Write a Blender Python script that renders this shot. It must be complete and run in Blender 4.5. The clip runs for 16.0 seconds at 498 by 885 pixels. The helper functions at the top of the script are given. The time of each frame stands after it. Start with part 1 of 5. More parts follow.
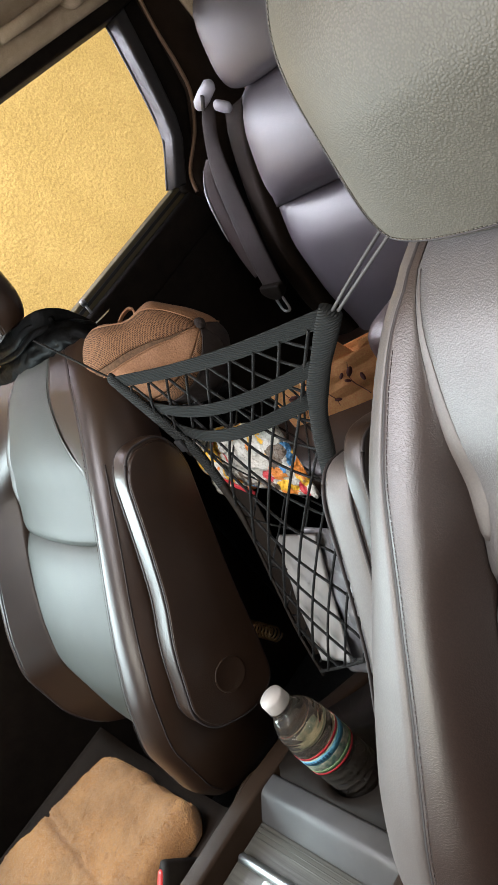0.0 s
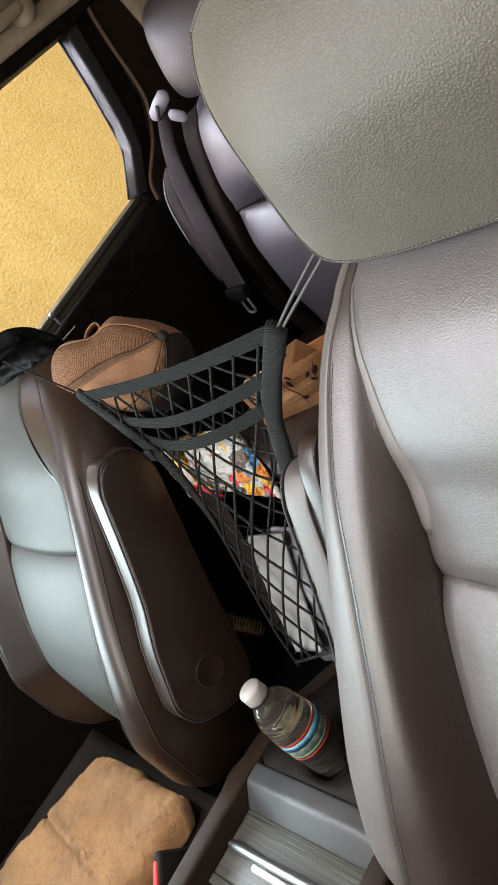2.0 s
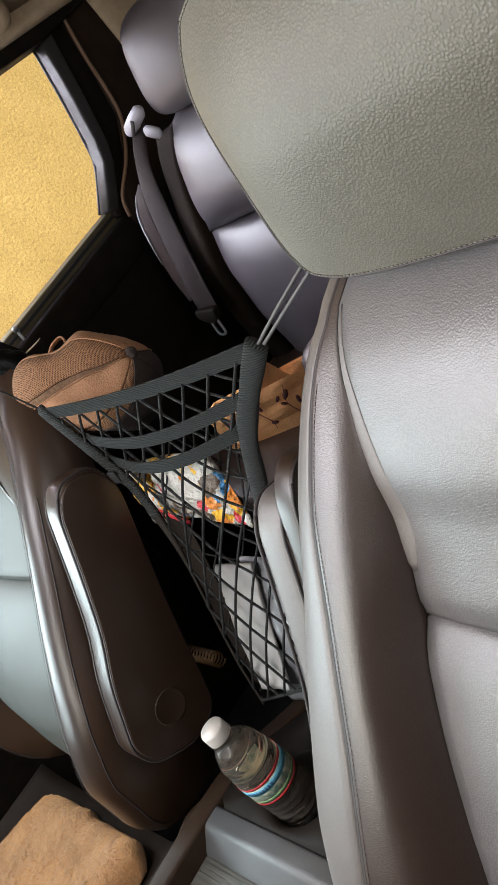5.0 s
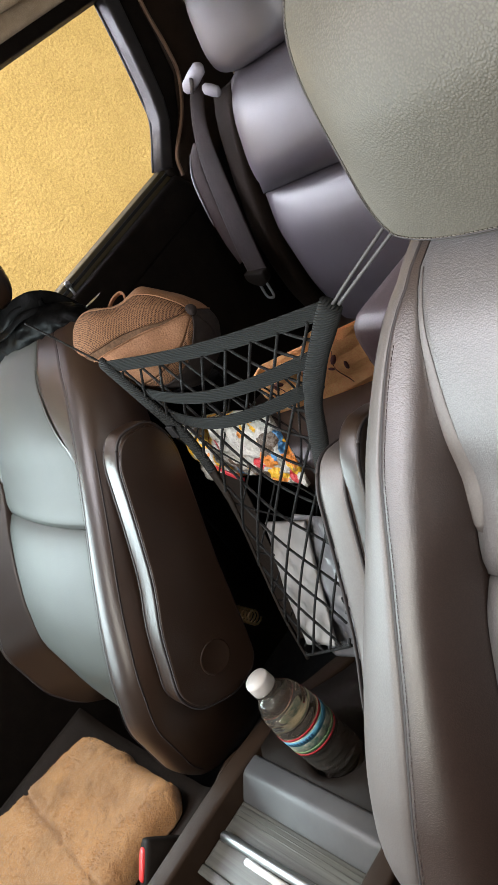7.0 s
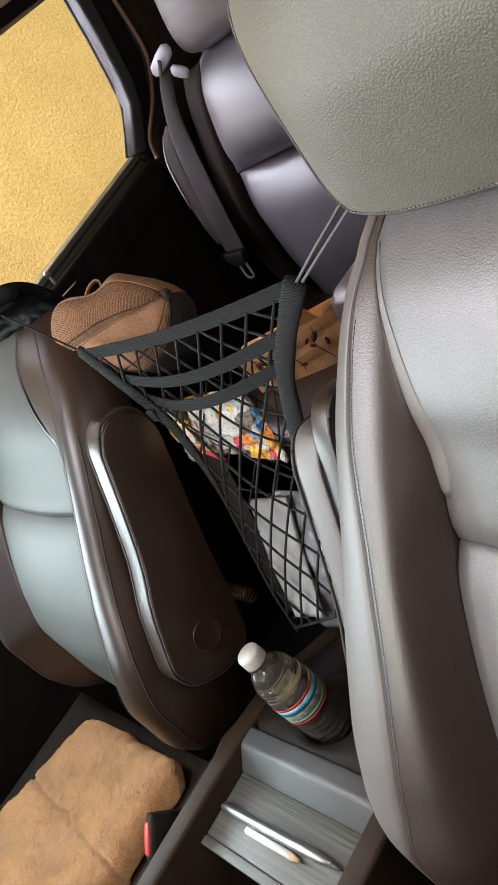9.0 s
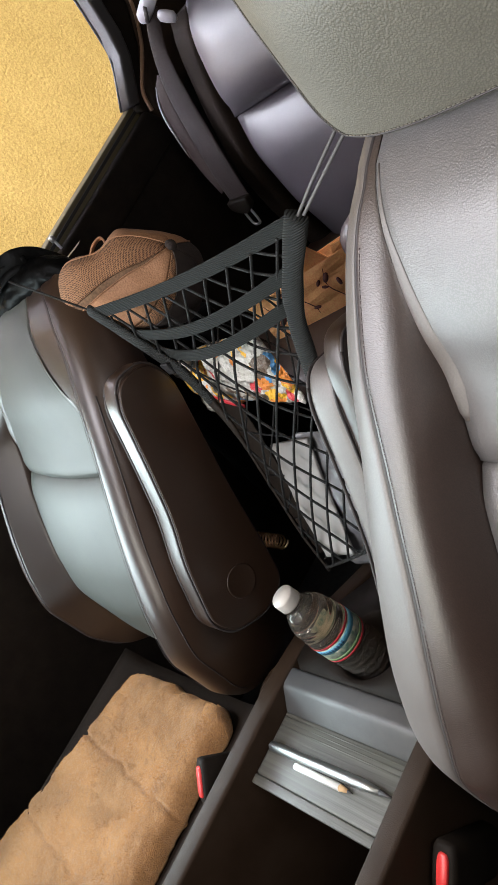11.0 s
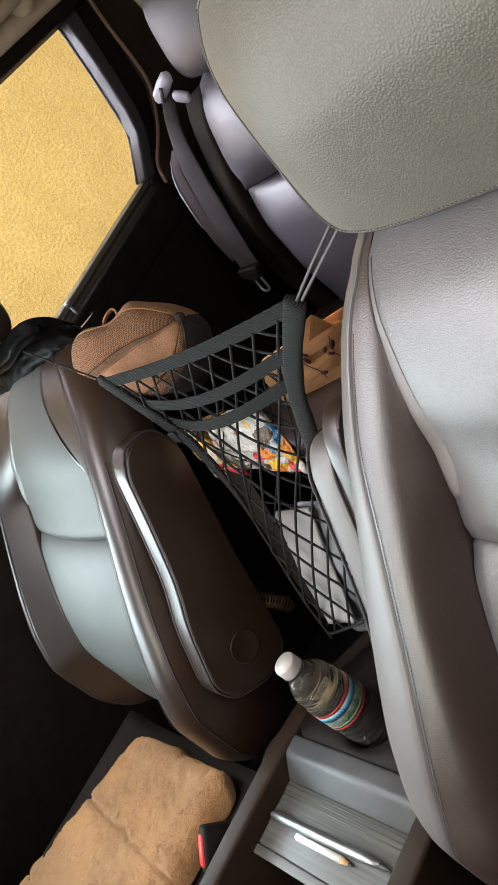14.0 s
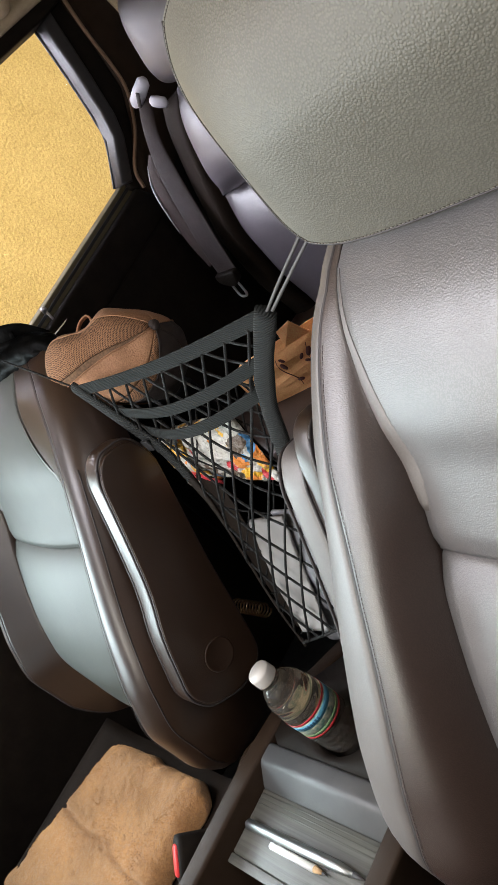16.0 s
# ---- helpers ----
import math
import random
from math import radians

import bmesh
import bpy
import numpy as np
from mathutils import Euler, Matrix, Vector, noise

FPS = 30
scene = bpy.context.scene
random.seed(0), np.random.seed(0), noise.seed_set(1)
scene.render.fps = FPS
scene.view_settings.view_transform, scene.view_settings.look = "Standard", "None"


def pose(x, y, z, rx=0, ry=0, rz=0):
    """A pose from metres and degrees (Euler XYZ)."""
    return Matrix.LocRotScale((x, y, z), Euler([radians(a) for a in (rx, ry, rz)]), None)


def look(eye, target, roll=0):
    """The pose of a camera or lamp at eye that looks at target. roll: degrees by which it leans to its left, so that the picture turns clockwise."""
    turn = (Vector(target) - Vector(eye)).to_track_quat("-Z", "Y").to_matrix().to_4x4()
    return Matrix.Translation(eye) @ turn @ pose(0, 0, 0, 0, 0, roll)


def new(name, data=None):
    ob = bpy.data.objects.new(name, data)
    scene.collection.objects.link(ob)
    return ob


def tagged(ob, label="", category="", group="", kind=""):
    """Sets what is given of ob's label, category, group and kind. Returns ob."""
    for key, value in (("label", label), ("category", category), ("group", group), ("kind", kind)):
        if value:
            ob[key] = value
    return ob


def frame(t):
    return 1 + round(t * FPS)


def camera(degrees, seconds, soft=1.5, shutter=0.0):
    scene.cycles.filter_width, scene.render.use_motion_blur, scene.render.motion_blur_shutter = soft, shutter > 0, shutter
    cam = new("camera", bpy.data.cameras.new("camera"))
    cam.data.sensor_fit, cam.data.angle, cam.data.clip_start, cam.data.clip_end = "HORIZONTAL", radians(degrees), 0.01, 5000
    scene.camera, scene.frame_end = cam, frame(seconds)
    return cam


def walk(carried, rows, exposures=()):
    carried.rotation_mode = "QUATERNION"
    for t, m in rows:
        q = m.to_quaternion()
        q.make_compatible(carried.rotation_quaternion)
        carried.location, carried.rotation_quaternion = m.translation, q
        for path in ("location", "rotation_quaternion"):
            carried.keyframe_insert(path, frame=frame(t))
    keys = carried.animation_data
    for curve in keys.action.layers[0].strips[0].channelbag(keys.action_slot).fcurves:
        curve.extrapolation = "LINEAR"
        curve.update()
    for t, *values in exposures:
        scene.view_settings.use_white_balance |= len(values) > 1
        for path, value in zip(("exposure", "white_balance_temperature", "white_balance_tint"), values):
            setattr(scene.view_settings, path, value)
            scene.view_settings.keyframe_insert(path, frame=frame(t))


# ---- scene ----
EXPOSURE = 0.44
cam = camera(34.9, 16.0)
PATH = [
    (0, (-0.0007, 0.0047, 1.1489), (-0.8217, 0.4316, 0.7697), -39.73),
    (0.5, (-0.0015, 0.0051, 1.1464), (-0.8210, 0.4303, 0.7624), -39.91),
    (1, (0.0066, -0.0004, 1.1464), (-0.8086, 0.4259, 0.7544), -40.76),
    (1.5, (0.0314, 0.0119, 1.1583), (-0.7789, 0.4407, 0.7591), -42.10),
    (2, (0.0443, 0.0095, 1.1611), (-0.7654, 0.4410, 0.7631), -42.77),
    (2.5, (0.0299, 0.0106, 1.1611), (-0.7807, 0.4477, 0.7715), -42.04),
    (3, (0.0288, 0.0155, 1.1609), (-0.7759, 0.4704, 0.7793), -41.26),
    (3.5, (0.0279, 0.0166, 1.1569), (-0.7694, 0.4861, 0.7775), -40.59),
    (4, (0.0187, 0.0147, 1.1485), (-0.7721, 0.4940, 0.7680), -39.89),
    (4.2, (0.0111, 0.0212, 1.1478), (-0.7772, 0.5026, 0.7645), -39.77),
    (6.3, (-0.0007, 0.0206, 1.1629), (-0.7736, 0.4823, 0.7277), -39.01),
    (6.5, (-0.0052, 0.0032, 1.1653), (-0.7872, 0.4563, 0.7373), -38.57),
    (7, (-0.0039, -0.0089, 1.1686), (-0.8043, 0.4238, 0.7536), -38.22),
    (7.5, (0.0060, -0.0105, 1.1693), (-0.8023, 0.4112, 0.7587), -38.60),
    (8, (0.0098, -0.0041, 1.1690), (-0.7991, 0.4136, 0.7551), -39.34),
    (8.5, (0.0163, -0.0012, 1.1663), (-0.7878, 0.4176, 0.7443), -40.12),
    (9, (0.0178, -0.0054, 1.1626), (-0.7803, 0.4119, 0.7280), -41.46),
    (9.5, (0.0130, -0.0054, 1.1723), (-0.7836, 0.4027, 0.7262), -43.82),
    (9.7, (0.0148, -0.0010, 1.1748), (-0.7832, 0.3996, 0.7245), -44.95),
    (11.8, (0.0201, -0.0125, 1.1391), (-0.8025, 0.3392, 0.6922), -48.27),
    (12, (0.0151, -0.0057, 1.1400), (-0.8057, 0.3505, 0.6934), -47.42),
    (12.5, (0.0260, -0.0030, 1.1459), (-0.7930, 0.3670, 0.7073), -46.65),
    (13, (0.0410, 0.0033, 1.1583), (-0.7809, 0.3886, 0.7389), -46.66),
    (13.5, (0.0423, 0.0013, 1.1632), (-0.7825, 0.3982, 0.7607), -46.63),
    (14, (0.0458, 0.0012, 1.1640), (-0.7789, 0.4027, 0.7657), -46.50),
    (14.5, (0.0462, 0.0036, 1.1611), (-0.7743, 0.4095, 0.7586), -46.45),
    (15, (0.0458, 0.0090, 1.1612), (-0.7692, 0.4202, 0.7530), -46.37),
    (15.5, (0.0471, 0.0096, 1.1632), (-0.7661, 0.4224, 0.7530), -46.25),
    (16, (0.0501, 0.0112, 1.1614), (-0.7612, 0.4265, 0.7499), -46.06),
]
walk(cam, [(t, look(eye, target, roll)) for t, eye, target, roll in PATH], [(0, EXPOSURE), (16, EXPOSURE)])
from mathutils import geometry

# ---------------------------------------------------------------- light
SUN_TRAVEL = Vector((-0.62, -0.14, -0.77)).normalized()
world = bpy.data.worlds.new("sky")
scene.world = world
world.use_nodes = True
wn = world.node_tree.nodes
sky = wn.new("ShaderNodeTexSky")
sky.sky_type = "NISHITA"
sky.sun_disc = False
sky.sun_elevation = math.asin(-SUN_TRAVEL.z)
sky.sun_rotation = math.atan2(-SUN_TRAVEL.x, -SUN_TRAVEL.y)
world.node_tree.links.new(sky.outputs[0], wn["Background"].inputs[0])
wn["Background"].inputs[1].default_value = 0.055

sun = new("sun", bpy.data.lights.new("sun", "SUN"))
sun.data.energy, sun.data.angle, sun.data.color = 3.6, radians(0.5), (1.0, 0.93, 0.82)
sun.matrix_world = look((4, 1, 6), Vector((4, 1, 6)) + SUN_TRAVEL)

# daylight of the sky in the openings of the windscreen, its passenger corner and the passenger's side windows
for name, eye, target, size, energy, tint in (
    ("windscreen_daylight", (-0.80, -0.36, 1.42), (-0.25, 0.50, 0.80), (0.70, 0.24), 8.5, (0.95, 0.935, 1.0)),
    ("windscreen_foliage_daylight", (-0.60, -0.60, 1.03), (-0.20, 0.35, 1.08), (0.46, 0.22), 4.0, (1.0, 0.97, 0.86)),
    ("side_window_daylight", (-1.51, -0.43, 0.87), (-0.50, -0.40, 0.82), (0.96, 0.28), 12.0, (0.76, 0.94, 1.0)),
    ("rear_side_daylight", (-2.15, 0.35, 1.80), (-1.0, 1.05, 0.90), (1.60, 0.60), 30.0, (0.87, 0.88, 1.0)),
    # two fill lamps added on the driver's side, for rear seat and headrest
    ("rear_seat_fill", (0.36, 0.90, 1.42), (-1.15, 1.08, 0.98), (0.50, 0.10), 3.5, (1.0, 0.93, 0.98)),
    ("headrest_fill", (0.41, 0.16, 1.37), (-0.15, 0.40, 1.12), (0.50, 0.10), 4.5, (0.98, 0.97, 0.97)),
):
    glow = new(name, bpy.data.lights.new(name, "AREA"))
    glow.data.shape, glow.data.size, glow.data.size_y = "RECTANGLE", *size
    glow.data.energy, glow.data.color = energy, tint
    glow.matrix_world = look(eye, target)


# ---------------------------------------------------------------- materials
def material(name, colour, rough=0.5, metal=0.0, **more):
    m = bpy.data.materials.new(name)
    m.use_nodes = True
    b = m.node_tree.nodes["Principled BSDF"]
    b.inputs["Base Color"].default_value = (*colour, 1)
    b.inputs["Roughness"].default_value = rough
    b.inputs["Metallic"].default_value = metal
    for key, value in more.items():
        b.inputs[key.replace("_", " ")].default_value = value
    return m


def node(m, kind, **inputs):
    n = m.node_tree.nodes.new(kind)
    for key, value in inputs.items():
        n.inputs[key.replace("_", " ")].default_value = value
    return n


def link(m, a, b):
    m.node_tree.links.new(a, b)


def bsdf(m):
    return m.node_tree.nodes["Principled BSDF"]


def coords(m):
    return m.node_tree.nodes.new("ShaderNodeTexCoord").outputs["Object"]


def mottle(m, low, high, scale, detail=4.0, at=(0.35, 0.65), fine=None):
    """Base colour that wanders between two colours at one scale, and at a finer one where given."""
    n = node(m, "ShaderNodeTexNoise", Scale=scale, Detail=detail, Roughness=0.6)
    link(m, coords(m), n.inputs["Vector"])
    r = m.node_tree.nodes.new("ShaderNodeValToRGB")
    r.color_ramp.elements[0].position, r.color_ramp.elements[1].position = at
    r.color_ramp.elements[0].color, r.color_ramp.elements[1].color = (*low, 1), (*high, 1)
    link(m, n.outputs[0], r.inputs[0])
    out = r.outputs[0]
    if fine:
        k = node(m, "ShaderNodeTexNoise", Scale=fine, Detail=2.0)
        link(m, coords(m), k.inputs["Vector"])
        mix = m.node_tree.nodes.new("ShaderNodeMix")
        mix.data_type, mix.blend_type = "RGBA", "OVERLAY"
        mix.inputs[0].default_value = 0.5
        link(m, out, mix.inputs["A"])
        link(m, k.outputs[0], mix.inputs["B"])
        out = mix.outputs["Result"]
    link(m, out, bsdf(m).inputs["Base Color"])
    return m


def bump(m, height, distance, strength=1.0, under=None):
    n = node(m, "ShaderNodeBump", Strength=strength, Distance=distance)
    link(m, height, n.inputs["Height"])
    if under:
        link(m, under, n.inputs["Normal"])
    link(m, n.outputs[0], bsdf(m).inputs["Normal"])
    return n.outputs[0]


def noise_bump(m, scale, distance, detail=3.0, strength=1.0, under=None):
    n = node(m, "ShaderNodeTexNoise", Scale=scale, Detail=detail)
    link(m, coords(m), n.inputs["Vector"])
    return bump(m, n.outputs[0], distance, strength, under)


def leather(name, low, high, rough, grain=0.00014, cell=820.0, crease_dark=0.45):
    """Pebbled car leather: cells with creases between them, over soft uneven padding."""
    m = mottle(material(name, low, rough, Specular_IOR_Level=1.0), low, high, 9.0, 5.0)
    warp = node(m, "ShaderNodeTexNoise", Scale=320.0, Detail=1.0)
    link(m, coords(m), warp.inputs["Vector"])
    add = m.node_tree.nodes.new("ShaderNodeMix")
    add.data_type = "VECTOR"
    add.inputs[0].default_value = 0.0006
    link(m, coords(m), add.inputs[4])
    link(m, warp.outputs["Color"], add.inputs[5])
    v = node(m, "ShaderNodeTexVoronoi", Scale=cell)
    link(m, add.outputs[1], v.inputs["Vector"])
    curve = m.node_tree.nodes.new("ShaderNodeMapRange")
    curve.interpolation_type = "SMOOTHSTEP"
    curve.inputs["From Min"].default_value, curve.inputs["From Max"].default_value = 0.74, 0.22
    link(m, v.outputs["Distance"], curve.inputs["Value"])
    # base colour is a little darker in the creases than on the pebbles
    crease = m.node_tree.nodes.new("ShaderNodeMix")
    crease.data_type, crease.blend_type = "RGBA", "MULTIPLY"
    crease.inputs[0].default_value = crease_dark
    link(m, bsdf(m).inputs["Base Color"].links[0].from_socket, crease.inputs["A"])
    link(m, curve.outputs[0], crease.inputs["B"])
    link(m, crease.outputs["Result"], bsdf(m).inputs["Base Color"])
    soft = noise_bump(m, 9.0, 0.004, 1.0, 0.05)
    bump(m, curve.outputs[0], grain, 0.8, soft)
    worn = node(m, "ShaderNodeTexNoise", Scale=22.0, Detail=4.0)
    link(m, coords(m), worn.inputs["Vector"])
    span = m.node_tree.nodes.new("ShaderNodeMapRange")
    span.inputs["To Min"].default_value, span.inputs["To Max"].default_value = rough - 0.03, rough + 0.04
    link(m, worn.outputs[0], span.inputs["Value"])
    link(m, span.outputs[0], bsdf(m).inputs["Roughness"])
    return m


def woven(m, scale, distance, axis="X"):
    w = node(m, "ShaderNodeTexWave", Scale=scale, Distortion=0.4, Detail=1.0)
    w.bands_direction = axis
    link(m, coords(m), w.inputs["Vector"])
    bump(m, w.outputs["Fac"], distance)
    return m


# dark copy of the seat leather, the bolsters' shade put into its base
LEATHER = leather("shaded_grey_leather", (0.034, 0.0185, 0.0135), (0.044, 0.026, 0.020), 0.38, 0.00012, 800.0, 0.25)
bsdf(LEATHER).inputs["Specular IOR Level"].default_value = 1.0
# paler copies for insert and sides, the light on them put into their base
INSERT_LEATHER = leather("lit_grey_insert_leather", (0.106, 0.099, 0.099), (0.130, 0.121, 0.121), 0.40, 0.00014, 780.0, 0.22)
SIDE_LEATHER = leather("lit_grey_side_leather", (0.090, 0.076, 0.070), (0.108, 0.091, 0.084), 0.50, 0.00006, 640.0, 0.15)
# paler copy for the passenger insert, its light put into the base
PASSENGER_INSERT = leather("lit_smooth_insert_leather", (0.052, 0.055, 0.048), (0.062, 0.065, 0.057), 0.56, 0.00005, 620.0, 0.12)
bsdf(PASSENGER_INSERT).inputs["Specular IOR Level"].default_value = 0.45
# matte headrest copy of the seat leather, olive light put into its base
HEAD_LEATHER = leather("matte_olive_lit_leather", (0.120, 0.112, 0.089), (0.145, 0.136, 0.110), 0.53, 0.00022, 640.0, 0.22)
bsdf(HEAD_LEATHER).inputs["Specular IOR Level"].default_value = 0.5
# darkest smooth copy, shade of flanks and armrest put into its base
LEATHER_SMOOTH = leather("shaded_smooth_leather", (0.022, 0.0110, 0.0060), (0.031, 0.0160, 0.0095), 0.36, 0.00004, 620.0, 0.12)
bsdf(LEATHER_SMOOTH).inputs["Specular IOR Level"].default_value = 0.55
REAR_LEATHER = leather("rear_grey_leather", (0.052, 0.043, 0.051), (0.066, 0.056, 0.065), 0.46, 0.00005, 420.0, 0.08)
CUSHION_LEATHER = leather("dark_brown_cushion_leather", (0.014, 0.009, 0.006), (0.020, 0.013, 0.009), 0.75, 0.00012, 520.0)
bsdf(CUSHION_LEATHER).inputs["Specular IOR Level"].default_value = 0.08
THREAD = material("thread", (0.058, 0.038, 0.036), 0.75)
PALE_THREAD = material("pale_thread", (0.17, 0.155, 0.13), 0.75)
SEAM = material("seam_shadow_leather", (0.028, 0.022, 0.022), 0.6)
PLASTIC_BLACK = mottle(material("black_trim", (0.011, 0.008, 0.006), 0.6, Specular_IOR_Level=0.1), (0.009, 0.0065, 0.005), (0.014, 0.0105, 0.008), 30.0)
noise_bump(PLASTIC_BLACK, 900.0, 0.0003)
PLASTIC_GREY = mottle(material("grey_trim", (0.080, 0.080, 0.081), 0.40), (0.071, 0.071, 0.072), (0.091, 0.091, 0.092), 25.0)
noise_bump(PLASTIC_GREY, 1100.0, 0.00025)
PLASTIC_BROWN = mottle(material("dark_brown_trim", (0.028, 0.017, 0.011), 0.5, Specular_IOR_Level=0.12), (0.024, 0.014, 0.0085), (0.033, 0.021, 0.014), 18.0)
noise_bump(PLASTIC_BROWN, 800.0, 0.0003)
HEADLINER = mottle(material("headliner", (0.43, 0.33, 0.215), 0.95), (0.40, 0.305, 0.195), (0.47, 0.365, 0.245), 40.0, fine=700.0)
noise_bump(HEADLINER, 1400.0, 0.0006)
CARPET = mottle(material("carpet", (0.02, 0.018, 0.018), 1.0), (0.014, 0.013, 0.013), (0.028, 0.025, 0.025), 60.0, fine=600.0)
noise_bump(CARPET, 700.0, 0.002)
RUBBER = material("black_rubber", (0.012, 0.012, 0.013), 0.6)
noise_bump(RUBBER, 500.0, 0.0003)
CHARCOAL = mottle(material("charcoal_trim", (0.036, 0.033, 0.033), 0.5, Specular_IOR_Level=0.35), (0.031, 0.028, 0.028), (0.041, 0.038, 0.038), 25.0)
noise_bump(CHARCOAL, 1100.0, 0.00025)
TAN_SEAL = material("tan_seal", (0.20, 0.12, 0.07), 0.7)
noise_bump(TAN_SEAL, 600.0, 0.0004)


# ---------------------------------------------------------------- building helpers
ORIGIN = {}


def thing(name, base, label, category, group="", kind=""):
    e = new(name)
    e.empty_display_size = 0.05
    e.location = base
    ORIGIN[e] = Vector(base)
    return tagged(e, label, category, group, kind)


def finish(name, bm, mat, smooth=True):
    bmesh.ops.recalc_face_normals(bm, faces=bm.faces[:])
    for f in bm.faces:
        f.smooth = smooth
    me = bpy.data.meshes.new(name)
    bm.to_mesh(me)
    bm.free()
    for one in mat if isinstance(mat, (list, tuple)) else (mat,):
        me.materials.append(one)
    return me


def part(name, bm, mat, parent, label="", smooth=True):
    """Links a bmesh, built in the room's coordinates, as one mesh object under a thing or a part."""
    base = ORIGIN[parent]
    bmesh.ops.translate(bm, verts=bm.verts[:], vec=-base)
    ob = new(name, finish(name, bm, mat, smooth))
    ob.parent = parent
    ORIGIN[ob] = base
    return tagged(ob, label)


def single(name, bm, mat, label, category, group="", kind="", smooth=True):
    """One mesh that is a thing of its own, its origin at the middle of its foot."""
    lo = Vector([min(v.co[i] for v in bm.verts) for i in range(3)])
    hi = Vector([max(v.co[i] for v in bm.verts) for i in range(3)])
    base = Vector(((lo.x + hi.x) / 2, (lo.y + hi.y) / 2, lo.z))
    bmesh.ops.translate(bm, verts=bm.verts[:], vec=-base)
    ob = new(name, finish(name, bm, mat, smooth))
    ob.location = base
    ORIGIN[ob] = base
    return tagged(ob, label, category, group, kind)


def curve_at(table, t):
    """A smooth value from a short table of (t, value), with no overshoot between its rows."""
    if t <= table[0][0]:
        return table[0][1]
    if t >= table[-1][0]:
        return table[-1][1]
    slopes = [(q - p) / (b - a) for (a, p), (b, q) in zip(table, table[1:])]

    def tangent(i):
        if i == 0 or i == len(table) - 1:
            return slopes[0] if i == 0 else slopes[-1]
        m, n = slopes[i - 1], slopes[i]
        return 0.0 if m * n <= 0 else 2 * m * n / (m + n)

    i = max(k for k in range(len(table) - 1) if table[k][0] <= t)
    (a, p), (b, q) = table[i], table[i + 1]
    w = b - a
    s = (t - a) / w
    return (1 + 2 * s) * (1 - s) ** 2 * p + s * (1 - s) ** 2 * w * tangent(i) + s * s * (3 - 2 * s) * q + s * s * (s - 1) * w * tangent(i + 1)


def bend(points, steps):
    """A smooth way through a few points."""
    pts = [Vector(p) for p in points]
    ext = [pts[0] * 2 - pts[1], *pts, pts[-1] * 2 - pts[-2]]
    out = []
    for i in range(1, len(ext) - 2):
        a, b, c, d = ext[i - 1 : i + 3]
        for s in range(steps):
            t = s / steps
            out.append(0.5 * (2 * b + (c - a) * t + (2 * a - 5 * b + 4 * c - d) * t * t + (3 * b - a - 3 * c + d) * t**3))
    return out + [pts[-1]]


def grid(rows, closed=False, caps=False):
    """A skin over rows of points."""
    bm = bmesh.new()
    vs = [[bm.verts.new(p) for p in row] for row in rows]
    for a, b in zip(vs, vs[1:]):
        n = len(a)
        for i in range(n if closed else n - 1):
            j = (i + 1) % n
            bm.faces.new((a[i], a[j], b[j], b[i]))
    if caps:
        bm.faces.new(vs[0])
        bm.faces.new(vs[-1][::-1])
    return bm


def tube(way, radius, sides=8, flat=1.0, up=(0, 0, 1), into=None):
    """A round or flattened cord along a way; radius may be a list."""
    bm = into or bmesh.new()
    rings = []
    for i, p in enumerate(way):
        p = Vector(p)
        d = (Vector(way[min(i + 1, len(way) - 1)]) - Vector(way[max(i - 1, 0)])).normalized()
        s = d.cross(Vector(up))
        s = s.normalized() if s.length > 1e-4 else d.orthogonal().normalized()
        n = s.cross(d)
        r = radius[i] if isinstance(radius, (list, tuple)) else radius
        rings.append([bm.verts.new(p + r * (math.cos(a) * s + flat * math.sin(a) * n)) for a in (2 * math.pi * k / sides for k in range(sides))])
    for a, b in zip(rings, rings[1:]):
        for i in range(sides):
            j = (i + 1) % sides
            bm.faces.new((a[i], a[j], b[j], b[i]))
    bm.faces.new(rings[0])
    bm.faces.new(rings[-1][::-1])
    return bm


def box(lo, hi, bevel=0.004, segments=2, into=None):
    bm = into or bmesh.new()
    made = bmesh.ops.create_cube(bm, size=1)["verts"]
    lo, hi = Vector(lo), Vector(hi)
    for v in made:
        v.co = (lo + hi) / 2 + Vector(a * b for a, b in zip(v.co, hi - lo))
    if bevel:
        edges = list({e for v in made for e in v.link_edges})
        bmesh.ops.bevel(bm, geom=edges, offset=bevel, segments=segments, affect="EDGES", profile=0.6)
    return bm


def plate(outline, axis, lo, hi, bevel=0.004, segments=3):
    """A flat outline of (a, b) pairs, thickened along an axis from lo to hi, with rounded rims."""
    bm = bmesh.new()
    place = {"x": lambda a, b, c: (c, a, b), "y": lambda a, b, c: (a, c, b), "z": lambda a, b, c: (a, b, c)}[axis]
    low = [bm.verts.new(place(a, b, lo)) for a, b in outline]
    high = [bm.verts.new(place(a, b, hi)) for a, b in outline]
    f1, f2 = bm.faces.new(low), bm.faces.new(high[::-1])
    for i in range(len(outline)):
        j = (i + 1) % len(outline)
        bm.faces.new((low[i], low[j], high[j], high[i]))
    bmesh.ops.recalc_face_normals(bm, faces=bm.faces[:])
    if bevel:
        bmesh.ops.bevel(bm, geom=list({e for f in (f1, f2) for e in f.edges}), offset=bevel, segments=segments, affect="EDGES", profile=0.5)
    return bm


